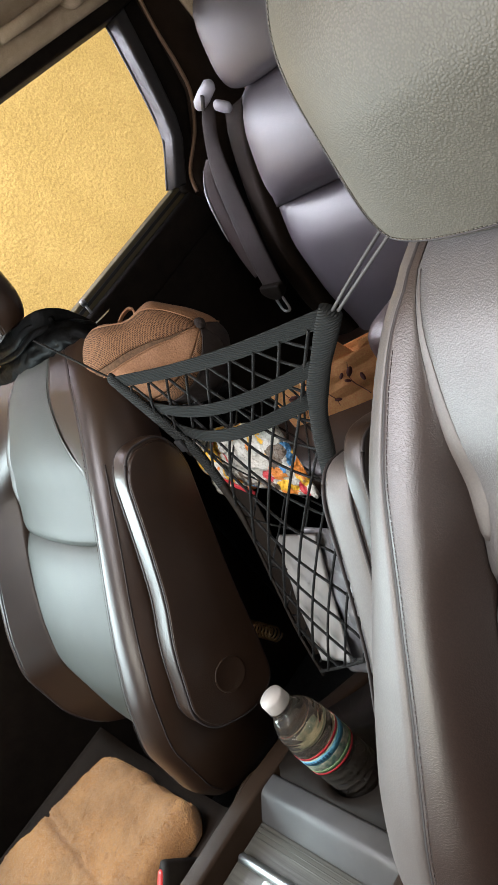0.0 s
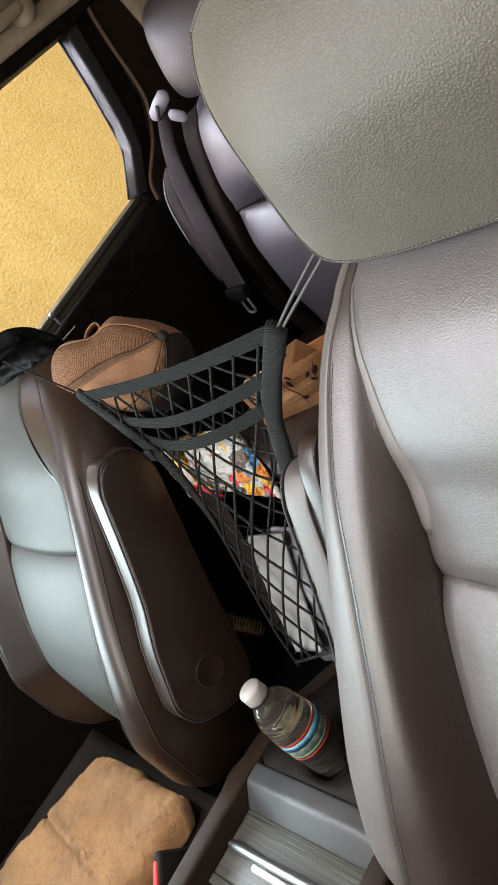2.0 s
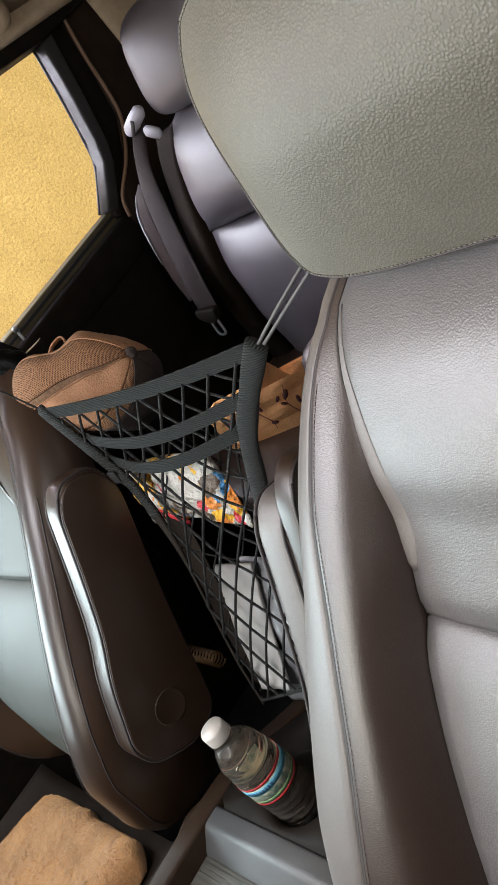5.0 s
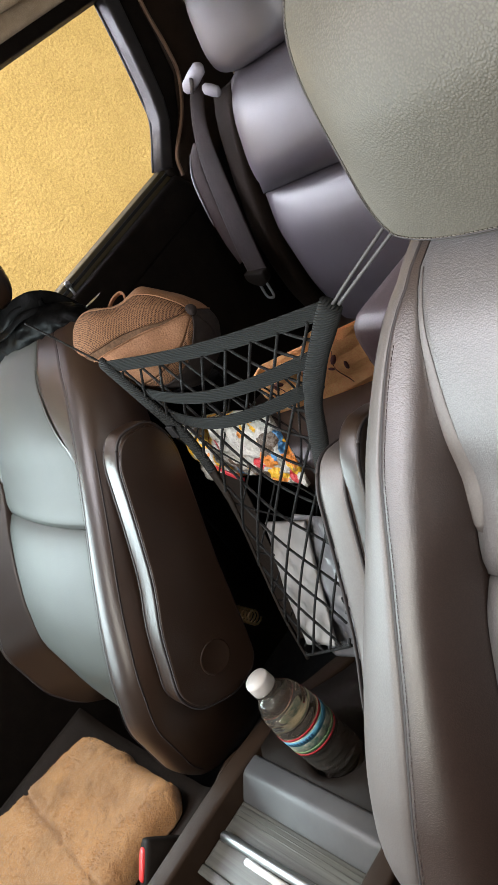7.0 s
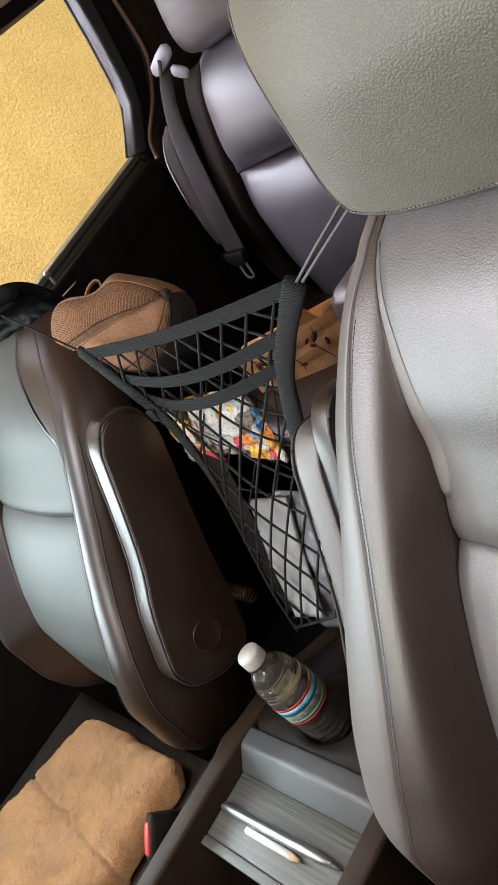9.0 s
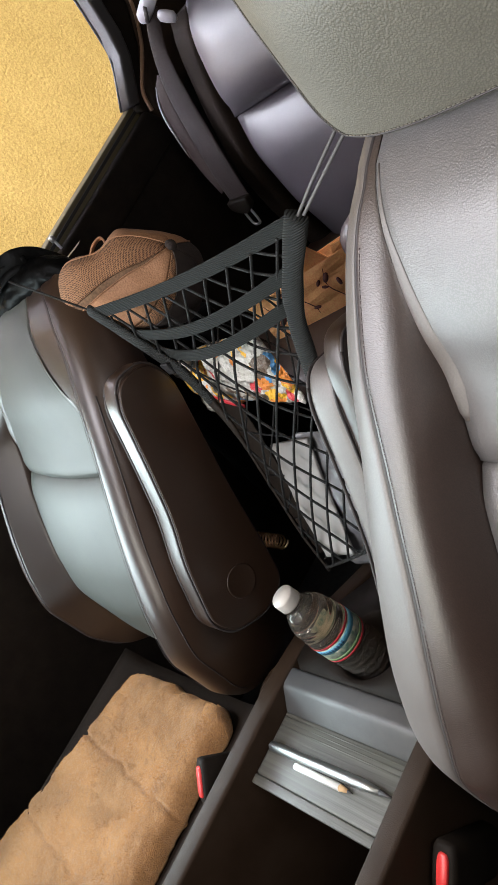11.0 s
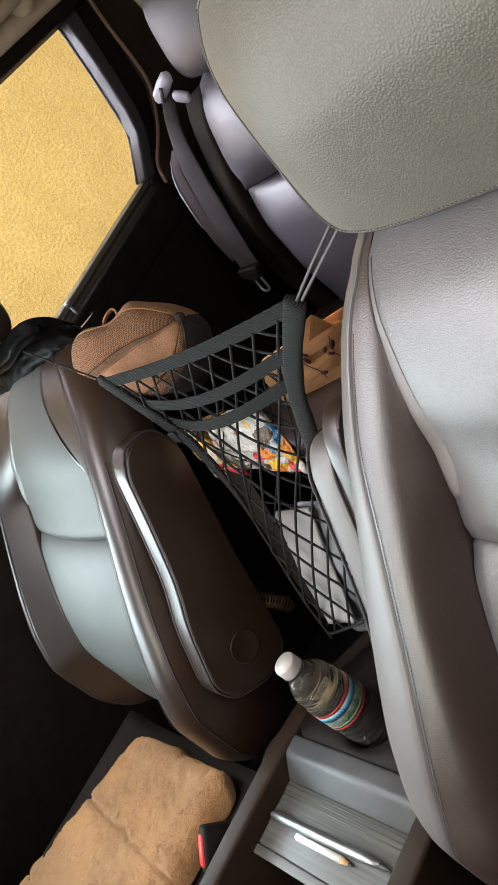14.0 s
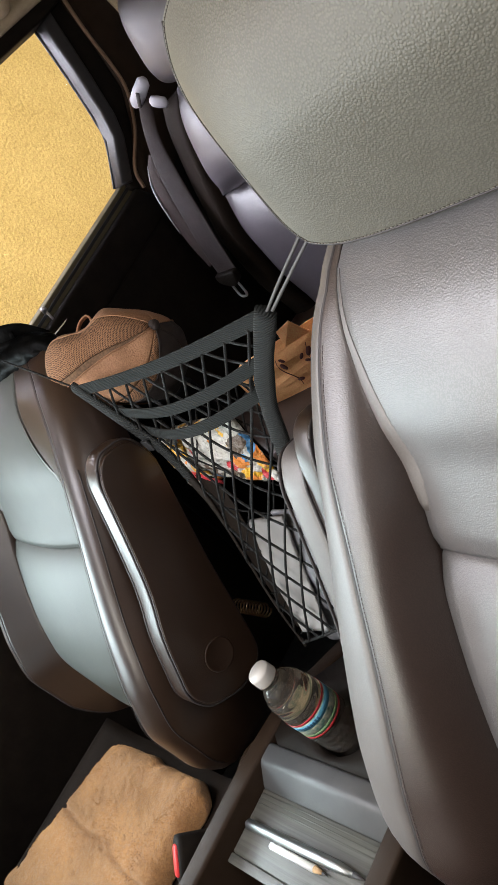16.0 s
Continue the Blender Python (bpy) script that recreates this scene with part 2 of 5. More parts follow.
def lathe(profile, centre, axis=(0, 0, 1), sides=40):
    """Turns (radius, height) pairs round an axis."""
    q = Vector(axis).to_track_quat("Z", "Y")
    rows = []
    for r, h in profile:
        rows.append([Vector(centre) + q @ Vector((r * math.cos(a), r * math.sin(a), h)) for a in (2 * math.pi * k / sides for k in range(sides))])
    return grid(rows, closed=True, caps=True)


def rounded(points, radius, steps=5):
    """Rounds the corners of a flat outline."""
    out = []
    n = len(points)
    for i in range(n):
        p, a, b = Vector(points[i]), Vector(points[i - 1]), Vector(points[(i + 1) % n])
        r = min(radius, (a - p).length * 0.45, (b - p).length * 0.45)
        s, e = p + (a - p).normalized() * r, p + (b - p).normalized() * r
        for k in range(steps + 1):
            t = k / steps
            out.append(tuple((1 - t) ** 2 * s + 2 * t * (1 - t) * p + t * t * e))
    return out

# ---------------------------------------------------------------- outside
STUCCO = mottle(material("ochre_stucco", (0.57, 0.39, 0.12), 0.95), (0.53, 0.365, 0.115), (0.62, 0.435, 0.15), 6.0, 6.0, (0.3, 0.7), fine=220.0)
s1 = node(STUCCO, "ShaderNodeTexNoise", Scale=80.0, Detail=5.0, Roughness=0.55)
link(STUCCO, coords(STUCCO), s1.inputs["Vector"])
bump(STUCCO, s1.outputs[0], 0.0052, 1.0)
ASPHALT = mottle(material("asphalt", (0.05, 0.05, 0.05), 0.95), (0.035, 0.035, 0.035), (0.075, 0.072, 0.068), 25.0, fine=300.0)
noise_bump(ASPHALT, 220.0, 0.006)
SKY_BLOCKER = mottle(material("brown_blocker_wall", (0.10, 0.07, 0.05), 0.95), (0.08, 0.055, 0.04), (0.13, 0.09, 0.065), 5.0, fine=60.0)

bm = bmesh.new()
bmesh.ops.create_grid(bm, x_segments=2, y_segments=2, size=400)
bmesh.ops.translate(bm, verts=bm.verts[:], vec=(0, 0, -0.36))
single("ground", bm, ASPHALT, "grey asphalt ground under the parked car", "ground", kind="structure", smooth=False)
single("wall_west", box((-2.75, -6, -0.36), (-2.50, 9, 1.56), 0.02), STUCCO, "ochre yellow rough stucco wall beside the car", "wall", kind="structure")
# unseen wall, added to cover the sky on the driver's side
single("sky_blocker_east", box((2.0, -1.5, -0.36), (2.2, 6, 5.0), 0.02), SKY_BLOCKER, "unseen tall brown wall added to block the sky", "wall", kind="structure")

# ---------------------------------------------------------------- car body
GLASS = material("clear_glass", (1, 1, 1), 0.0, Transmission_Weight=1.0, IOR=1.02)

single("floor", box((-1.5, -1.3, -0.05), (0.45, 2.2, 0.0), 0.01), CARPET, "black carpeted car floor", "floor", kind="structure")
roof_rows = []
for i in range(13):
    y = -0.28 + 2.45 * i / 12
    row = []
    for k in range(25):
        u = -1 + k / 12
        x = -0.52 + 0.90 * u
        z = 1.50 - 0.13 * abs(u) ** 5 - 0.05 * max(0, (y - 0.9) / 1.3) ** 2
        row.append((x, y, z))
    roof_rows.append(row)
up_rows = [[(x, y, z + 0.05) for x, y, z in row] for row in roof_rows]
bm = grid([a + b[::-1] for a, b in zip(roof_rows, up_rows)], closed=True, caps=True)
single("ceiling", bm, HEADLINER, "beige fabric headliner", "ceiling", kind="structure")


def side_plate(name, outline, lo, hi, mat, label, category="trim", bevel=0.006):
    return single(name, plate(outline, "x", lo, hi, bevel), mat, label, category, kind="structure")


side_plate("wall_left", [(-1.3, 0.0), (2.15, 0.0), (2.15, 0.97), (1.45, 0.985), (1.10, 0.93), (1.02, 0.925), (0.62, 0.885), (0.12, 0.85), (0.07, 0.73), (-0.9, 0.70), (-1.3, 0.70)],
           -1.56, -1.475, PLASTIC_BLACK, "black moulded inner side of the car doors", "car door")
# sill of the rear door's window, with its rubber lip
side_plate("trim_1", [(1.055, 0.985), (0.15, 0.882), (0.15, 0.80), (1.045, 0.90)], -1.535, -1.492, material("window_sill_strip", (0.10, 0.08, 0.04), 0.5), "olive beige strip along the window sill", bevel=0.004)
side_plate("trim_2", [(1.045, 0.975), (0.15, 0.873), (0.15, 0.867), (1.045, 0.968)], -1.493, -1.486, RUBBER, "black rubber window lip", bevel=0.001)
side_plate("trim_3", [(1.05, 0.960), (0.15, 0.859), (0.15, 0.78), (1.10, 0.88)], -1.50, -1.462, PLASTIC_BLACK, "black upper door trim", bevel=0.012)
side_plate("trim_8", [(1.03, 0.955), (1.052, 0.988), (1.14, 1.02), (1.13, 0.93), (1.05, 0.92)], -1.535, -1.512, PLASTIC_BLACK, "black corner of the window frame", bevel=0.003)
# rear edge of the window: grey strip, black pillar, tan seal
edge = [(1.030, 0.990), (1.098, 1.068), (1.117, 1.120), (1.138, 1.212), (1.158, 1.318)]
wide = [(1.198, 1.335), (1.168, 1.195), (1.143, 1.096), (1.122, 1.052), (1.056, 0.975)]
side_plate("trim_4", edge + wide, -1.51, -1.468, CHARCOAL, "grey strip along the window's rear edge", bevel=0.006)
side_plate("pillar_1", [(1.042, 0.972), (1.110, 1.052), (1.132, 1.098), (1.158, 1.195), (1.190, 1.34), (1.245, 1.345), (1.226, 1.20), (1.210, 1.12), (1.160, 1.052), (1.085, 0.985), (1.062, 0.945)], -1.52, -1.476, PLASTIC_BLACK, "black door frame of the car", "pillar", bevel=0.008)
single("gasket", tube(bend([(-1.506, y, z) for y, z in edge], 6), 0.0034, 8), RUBBER, "thin black rubber gasket along the window", "gasket", kind="structure")
single("seal", tube(bend([(-1.462, 1.240, 1.34), (-1.462, 1.224, 1.25), (-1.462, 1.217, 1.17), (-1.462, 1.202, 1.11), (-1.462, 1.150, 1.046), (-1.462, 1.078, 0.992), (-1.462, 1.060, 0.950)], 8), 0.0042, 8), TAN_SEAL, "thin tan weather seal along the door opening", "seal", kind="structure")
side_plate("pillar_2", [(1.06, 0.90), (1.085, 0.985), (1.155, 1.050), (1.206, 1.12), (1.222, 1.20), (1.240, 1.37), (1.33, 1.37), (1.35, 1.15), (1.36, 0.97)], -1.55, -1.466, PLASTIC_BROWN, "dark brown pillar trim behind the rear door", "pillar", bevel=0.02)
side_plate("pillar_5", [(1.34, 0.96), (1.345, 1.15), (1.32, 1.37), (1.46, 1.37), (1.50, 1.0), (1.52, 0.96)], -1.55, -1.455, HEADLINER, "beige pillar trim beside the rear seat", "pillar", bevel=0.02)
side_plate("trim_5", [(-0.30, 1.318), (1.16, 1.318), (1.30, 1.335), (1.30, 1.352), (-0.30, 1.352)], -1.52, -1.44, PLASTIC_BLACK, "black upper frame of the door", bevel=0.006)
side_plate("trim_6", [(-0.30, 1.345), (1.50, 1.345), (2.1, 1.33), (2.1, 1.50), (-0.30, 1.50)], -1.55, -1.40, HEADLINER, "beige headliner rail over the doors", bevel=0.02)
side_plate("pillar_3", [(0.10, 0.82), (0.24, 0.83), (0.22, 1.36), (0.13, 1.36)], -1.55, -1.45, HEADLINER, "beige middle pillar", "pillar", bevel=0.02)
side_plate("pillar_4", [(1.86, 0.95), (2.15, 0.95), (2.15, 1.40), (1.72, 1.40)], -1.55, -1.40, HEADLINER, "beige rear pillar", "pillar", bevel=0.02)
pane = single("window_1", plate([(1.06, 0.95), (1.175, 1.33), (0.18, 1.33), (0.18, 0.85)], "x", -1.522, -1.518, 0), GLASS, "clear side window of the rear door", "window", kind="structure", smooth=False)
pane.visible_shadow = False
# driver's side, tail and front
# unseen driver's side, its windows mostly closed to block light from there
side_plate("wall_right", [(-1.3, 0.0), (2.15, 0.0), (2.15, 1.44), (1.5, 1.44), (1.45, 1.14), (0.55, 1.14), (0.55, 1.44), (0.46, 1.44), (0.44, 1.31), (-0.10, 1.31), (-0.16, 1.44), (-0.3, 1.44), (-1.3, 0.84)], 0.42, 0.50, PLASTIC_BROWN, "unseen dark brown driver's side closed up to block light", "car door")
single("wall_back", box((-1.5, 2.12, 0.0), (0.45, 2.2, 0.98), 0.01), PLASTIC_BLACK, "black tailgate lining", "car tailgate", kind="structure")
single("dashboard", box((-1.5, -1.35, 0.0), (0.45, -0.82, 0.86), 0.06, 4), PLASTIC_BLACK, "black dashboard", "dashboard", kind="structure")

# driver's half of the front, closed by an unseen panel added to block light
bm = grid([[(x, y + dy, z + dz) for x in (-0.34, 0.0, 0.45)] for y, z, dy, dz in ((-0.86, 0.84, 0, 0), (-0.27, 1.47, 0, 0), (-0.27, 1.47, 0, 0.02), (-0.86, 0.84, 0, 0.02), (-0.86, 0.84, 0, 0))])
single("front_blocker", bm, PLASTIC_BROWN, "unseen dark brown panel added to block light at the front", "wall", kind="structure", smooth=False)

# grab handle on the headliner
handle = thing("grab_handle", (-1.40, 1.03, 1.37), "beige grab handle on the headliner rail over the rear door", "grab handle")
part("mount", lathe([(0.001, 0.0), (0.028, 0.0), (0.030, 0.012), (0.027, 0.028), (0.016, 0.038), (0.001, 0.041)], (-1.402, 1.045, 1.392), (1, 0, -0.3), 24), HEADLINER, handle)
part("grip", tube(bend([(-1.375, 1.04, 1.392), (-1.36, 1.0, 1.388), (-1.36, 0.9, 1.385), (-1.375, 0.85, 1.388)], 6), 0.012, 10), HEADLINER, handle)

# hedge far behind the car
LEAF = mottle(material("hedge_leaf", (0.07, 0.13, 0.03), 0.6), (0.05, 0.11, 0.02), (0.10, 0.18, 0.045), 3.0)
rnd = random.Random(5)
hedge = thing("hedge", (-0.5, 7.0, -0.36), "green leafy hedge behind the car", "hedge")
verts, faces = [], []
for i in range(5200):
    c = Vector((rnd.uniform(-2.4, 2.5), rnd.gauss(7.0, 0.28), rnd.uniform(-0.3, 2.7) + rnd.gauss(0, 0.12)))
    a, b = Vector((rnd.gauss(0, 1), rnd.gauss(0, 1), rnd.gauss(0, 1))).normalized(), Vector((rnd.gauss(0, 1), rnd.gauss(0, 1), rnd.gauss(0, 1))).normalized()
    n = len(verts)
    verts += [c, c + 0.05 * a + 0.02 * b, c + 0.11 * a, c + 0.05 * a - 0.02 * b]
    faces.append((n, n + 1, n + 2, n + 3))
me = bpy.data.meshes.new("leaves")
me.from_pydata([v - ORIGIN[hedge] for v in verts], [], faces)
me.materials.append(LEAF)
leaves = new("leaves", me)
leaves.parent = hedge
tagged(leaves, kind="stuff")
part("trunk", tube([(-0.5, 7.0, -0.36), (-0.45, 7.0, 0.6), (-0.5, 7.02, 1.6)], [0.06, 0.05, 0.03], 10), PLASTIC_BROWN, hedge)

# ---------------------------------------------------------------- front seats
RIDGE = [(0.415, 0.135), (0.435, 0.108), (0.46, 0.092), (0.504, 0.080), (0.567, 0.080), (0.632, 0.102), (0.689, 0.135), (0.746, 0.175), (0.795, 0.212), (0.866, 0.268), (0.92, 0.316), (0.955, 0.350), (0.985, 0.392)]
HALF = [(0.415, 0.150), (0.46, 0.185), (0.55, 0.206), (0.65, 0.212), (0.78, 0.210), (0.86, 0.203), (0.91, 0.188), (0.94, 0.172), (0.965, 0.148), (0.985, 0.115)]
PIT = [(0.415, 0.100), (0.55, 0.110), (0.63, 0.120), (0.78, 0.136), (0.83, 0.134), (0.86, 0.136), (0.91, 0.142), (0.94, 0.146), (0.965, 0.147), (0.985, 0.135)]
PASSENGER_PIT = [(0.415, 0.112), (0.55, 0.126), (0.63, 0.138), (0.75, 0.151), (0.81, 0.149), (0.86, 0.132), (0.91, 0.102), (0.94, 0.088), (0.965, 0.074), (0.985, 0.060)]
FLANK = [(0.45, 0.056), (0.50, 0.060), (0.56, 0.070), (0.63, 0.081), (0.73, 0.072), (0.80, 0.055), (0.87, 0.036), (0.985, 0.016)]
PASSENGER_FLANK = [(0.45, 0.052), (0.55, 0.056), (0.66, 0.050), (0.74, 0.040), (0.82, 0.035), (0.985, 0.032)]
SLIM = [(0.45, -0.014), (0.50, -0.008), (0.56, 0.006), (0.63, 0.021), (0.74, 0.031), (0.80, 0.029), (0.87, 0.019), (0.93, 0.007), (0.965, -0.004), (0.985, -0.016)]
DEEP = [(0.415, 0.030), (0.50, 0.052), (0.78, 0.055), (0.84, 0.042), (0.88, 0.022), (0.92, 0.008), (0.95, 0.002), (0.985, 0.001)]
BACK = [(0.415, 0.27), (0.70, 0.345), (0.90, 0.425), (0.985, 0.450)]
TOP_Z, FOOT_Z = 0.985, 0.415


def front_seat(name, cx, inner, label, armrest_shift, head=(0, 0), width=0.0):
    """A front seat facing the windscreen, with its armrest folded up on the inner side (inner: -1 or 1)."""
    seat = thing(name, (cx, -0.16, 0.0), label, "car seat", "front seats of the car")
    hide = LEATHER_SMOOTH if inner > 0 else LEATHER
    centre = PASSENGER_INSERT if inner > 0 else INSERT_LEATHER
    seam_z = 0.764 if inner > 0 else 0.777
    pit = PIT if inner < 0 else PASSENGER_PIT
    foot = FOOT_Z if inner > 0 else FOOT_Z + 0.044
    levels = [foot + (TOP_Z - foot) * i / 62 for i in range(63)]

    def low(z):
        return z if inner > 0 else z - 0.044 * max(0.0, min(1.0, (0.64 - z) / 0.181))

    def ry(z):
        return curve_at(RIDGE, low(z))

    def pit_at(z, s):
        """Half width of the back panel on side s; the outer side of the passenger seat reaches further."""
        far = 0.034 * max(0.0, min(1.0, (0.93 - z) / 0.10)) if inner > 0 and s < 0 else 0.0
        return curve_at(pit, z) + far

    def deep(z):
        return min(1.0, (curve_at(BACK, z) - ry(z)) / 0.175)

    def half(z, s):
        far = 0.012 if inner > 0 and s < 0 else 0.0
        return max(curve_at(HALF, low(z)) + far - (curve_at(SLIM, z) if width else 0.0), pit_at(z, s) + 0.007)

    def panel_y(v, z):
        pv, d = pit_at(z, v), curve_at(DEEP, z)
        return ry(z) + d - 0.012 * (1 - min(1, (v / pv) ** 2)) + 0.008 * math.exp(-(((z - seam_z) / 0.011) ** 2))

    def skin(zs, across):
        """Rows of points with rims that turn in all round; across(z) gives (v, y) pairs and inward pairs at both ends."""
        rows = [[(cx + v, y, z) for v, y in across(z)] for z in zs]
        first = [(x, y + 0.006, z - 0.001) for x, y, z in rows[0]]
        last = [(x, y + 0.006, z + 0.001) for x, y, z in rows[-1]]
        deep0 = [(x, y + 0.03, z) for x, y, z in first]
        deep1 = [(x, y + 0.03, z) for x, y, z in last]
        return grid([deep0, first, *rows, last, deep1])

    def insert(z):
        pv, far = pit_at(z, 1), pit_at(z, -1)
        pts = [(v, panel_y(v, z)) for v in [(far if k < 12 else pv) * (-1 + k / 12) * 0.993 for k in range(25)]]
        return [(-far, pts[0][1] + 0.030), (-far, pts[0][1] + 0.007), *pts, (pv, pts[-1][1] + 0.007), (pv, pts[-1][1] + 0.030)]

    below = [z for z in levels if z < seam_z - 0.003]
    part("lower_panel", skin([*below, seam_z - 0.0016], insert), centre, seat, "smooth lower back panel")
    part("upper_panel", skin([seam_z + 0.0016, *[z for z in levels if z > seam_z + 0.003]], insert), centre, seat)
    for s in (-1, 1):
        def bolster(z):
            pv, hr, d = pit_at(z, s), half(z, s), curve_at(DEEP, z)
            pts = []
            for k in range(15):
                t = 0.012 + 0.97 * k / 14
                pts.append((pv + (hr - pv) * t, ry(z) + d * (1 - t) ** (1.05 if inner > 0 else 3.2)))
            rim = [(pv + 0.0005, pts[0][1] + 0.026), (pv + 0.0005, pts[0][1] + 0.006)]
            end = [(hr, ry(z) + 0.004), (hr, ry(z) + 0.026)]
            return [(s * v, y) for v, y in rim + pts + end]

        crest = 1.55 if inner > 0 else 1.0

        def flank(z):
            fw = curve_at(FLANK if inner < 0 else PASSENGER_FLANK, z)
            hr = half(z, s)
            pts = []
            for k in range(12):
                a = (0.06 + 0.94 * k / 11) * math.pi / 2
                pts.append((hr + fw * math.sin(a) ** 1.15, ry(z) + 0.056 * deep(z) * (1 - math.cos(a)) ** crest))
            pts += [(hr + fw + 0.001, ry(z) + 0.08 * deep(z)), (hr + fw - 0.001, ry(z) + 0.11 * deep(z)), (hr + fw - 0.010, ry(z) + 0.135 * deep(z))]
            return [(s * v, y) for v, y in [(hr + 0.0008, ry(z) + 0.026), (hr + 0.0008, ry(z) + 0.004)] + pts]

        zs = [0.810 + 0.158 * k / 30 for k in range(31)]
        part("welt", tube([(cx + s * (pit_at(z, s) - 0.004), panel_y(s * pit_at(z, s), z) - 0.001, z) for z in zs], [0.0005 + 0.0085 * min(1.0, (30 - k) / 22) * min(1.0, (k + 0.2) / 4) ** 0.6 for k in range(31)], 12, 0.16, (0, 1, 0)), hide if inner > 0 else SIDE_LEATHER, seat, "padded welt along the back panel")
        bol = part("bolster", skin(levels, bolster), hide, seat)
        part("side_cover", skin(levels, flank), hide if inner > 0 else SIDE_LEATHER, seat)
        if inner > 0:
            a = 0.66 * math.pi / 2
            part("flank_seam", tube([(cx + s * (half(z, s) + curve_at(PASSENGER_FLANK, z) * math.sin(a) ** 1.15), ry(z) + 0.056 * deep(z) * (1 - math.cos(a)) ** crest - 0.0002, z) for z in levels[6:-12]], 0.0010, 6), SEAM, seat, "dark seam down the flank")
        # a row of short stitches on each side of the ridge seam
        bm = bmesh.new()
        for off, every in ((-0.0036, 0.0029),):
            z = foot + 0.03
            while z < TOP_Z - 0.05:
                hr = half(z, s)
                ends = []
                for zz in (z, z + every * 0.74):
                    hh = half(zz, s)
                    ends.append((cx + s * (hh + off), ry(zz) - 0.0004, zz))
                tube(ends, 0.00027, 5, into=bm)
                z += every
        part("stitching", bm, THREAD, bol, "pale stitched seam")
        # dark piping down in the seam
        part("piping", tube([(cx + s * half(z, s), ry(z) + 0.0022, z) for z in levels[2:]], 0.0021, 6), SEAM, bol, "dark piping along the seam")

    # shell behind
    rows = []
    for z in levels:
        row = []
        for k in range(21):
            u = -1 + k / 10
            row.append((cx + u * (half(z, u) + 0.027), ry(z) + deep(z) * (0.125 + 0.05 * (1 - abs(u) ** 4)), z))
        rows.append(row)
    front = [[(x, min(y, ry(z) + 0.09 * deep(z)) , z) for x, y, z in row] for row, z in zip(rows, levels)]
    bm = grid([a + b[::-1] for a, b in zip(rows, front)], closed=True, caps=True)
    part("back_shell", bm, LEATHER_SMOOTH, seat, "dark padded back of the seat")
    # headrest: a padded block with a seam round its front
    hx, hz, hy, hw, hh = cx + head[0], 1.082 + head[1], 0.375, 0.180, 0.100

    def head_at(u, w, y):
        k, e = (0.17, 3.2) if w > 0 else (0.075, 7.0)
        px, pz = u * (1 - k * abs(w) ** e), w * (1 - 1.3 * k * abs(u) ** e)
        return Vector((hx + px * hw * (1 - 0.045 * (pz + 1)), hy + y, hz + pz * hh))

    def front_y(u, w):
        return -0.050 * (1 - abs(u) ** 3.2) * (1 - 0.68 * max(0, -w) ** 1.25) * (1 - max(0, w) ** 2.6)

    def rear_y(u, w):
        return 0.036 + 0.045 * ((1 - abs(u) ** 4) * (1 - abs(w) ** 4)) ** 0.6

    def sheet(shape, inset=1.0, n=40):
        knots = [math.sin((-1 + 2 * k / n) * math.pi / 2) for k in range(n + 1)]
        return [[head_at(inset * u, inset * w, shape(u, w)) for u in knots] for w in knots]

    def pillow(front, back):
        return grid([a + b[::-1] for a, b in zip(front, back)], closed=True, caps=True)

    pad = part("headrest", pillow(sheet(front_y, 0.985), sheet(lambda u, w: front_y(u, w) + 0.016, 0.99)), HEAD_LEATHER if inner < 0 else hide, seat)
    part("headrest_back", pillow(sheet(rear_y), sheet(lambda u, w: front_y(u, w) + 0.0035)), hide, pad)
    border = [head_at(0.952 * u, 0.952 * w, front_y(0.966 * u, 0.966 * w) - 0.0006) for u, w in [(-1 + 2 * k / 94, -1) for k in range(95)] + [(1, -1 + 2 * k / 64) for k in range(1, 65)] + [(1 - 2 * k / 94, 1) for k in range(1, 95)] + [(-1, 1 - 2 * k / 64) for k in range(1, 64)]]
    bm = bmesh.new()
    for a, b in zip(border, border[1:] + border[:1]):
        tube([a, a.lerp(b, 0.72)], 0.00042, 5, into=bm)
    part("stitching", bm, PALE_THREAD, pad, "pale stitching round the headrest")
    groove = [head_at(0.966 * u, 0.966 * w, front_y(0.980 * u, 0.980 * w) - 0.0002) for u, w in [(-1, 1 - 2 * k / 64) for k in range(65)] + [(-1 + 2 * k / 94, -1) for k in range(1, 95)] + [(1, -1 + 2 * k / 64) for k in range(1, 65)]]
    part("seam", tube(groove, 0.0009, 6), SEAM, pad, "dark seam round the headrest")
    for s in (-1, 1):
        part("post", tube([(hx + s * 0.07, hy + 0.055, 0.95), (hx + s * 0.07, hy + 0.055, 1.02)], 0.007, 12), material("chrome_post", (0.6, 0.6, 0.6), 0.2, 1.0), seat, "chrome headrest post")
    # armrest folded up along the inner side
    ay, az = armrest_shift
    outline = rounded([(0.272 + ay, 0.872), (0.238 + ay, 0.800), (0.205 + ay, 0.735), (0.172 + ay, 0.690), (0.133 + ay, 0.612), (0.142 + ay, 0.578), (0.190 + ay, 0.548), (0.236 + ay, 0.552), (0.256 + ay, 0.603), (0.285 + ay, 0.690), (0.345 + ay, 0.838), (0.338 + ay, 0.880), (0.295 + ay, 0.892)], 0.03, 6)
    outline = [(y, z + az) for y, z in outline]
    thick, pad_thick, pad_size = (0.034, 0.008, 0.965) if inner > 0 else (0.026, 0.040, 0.985)
    x0 = cx + inner * ((0.312 if inner > 0 else 0.322) - thick - pad_thick - width)
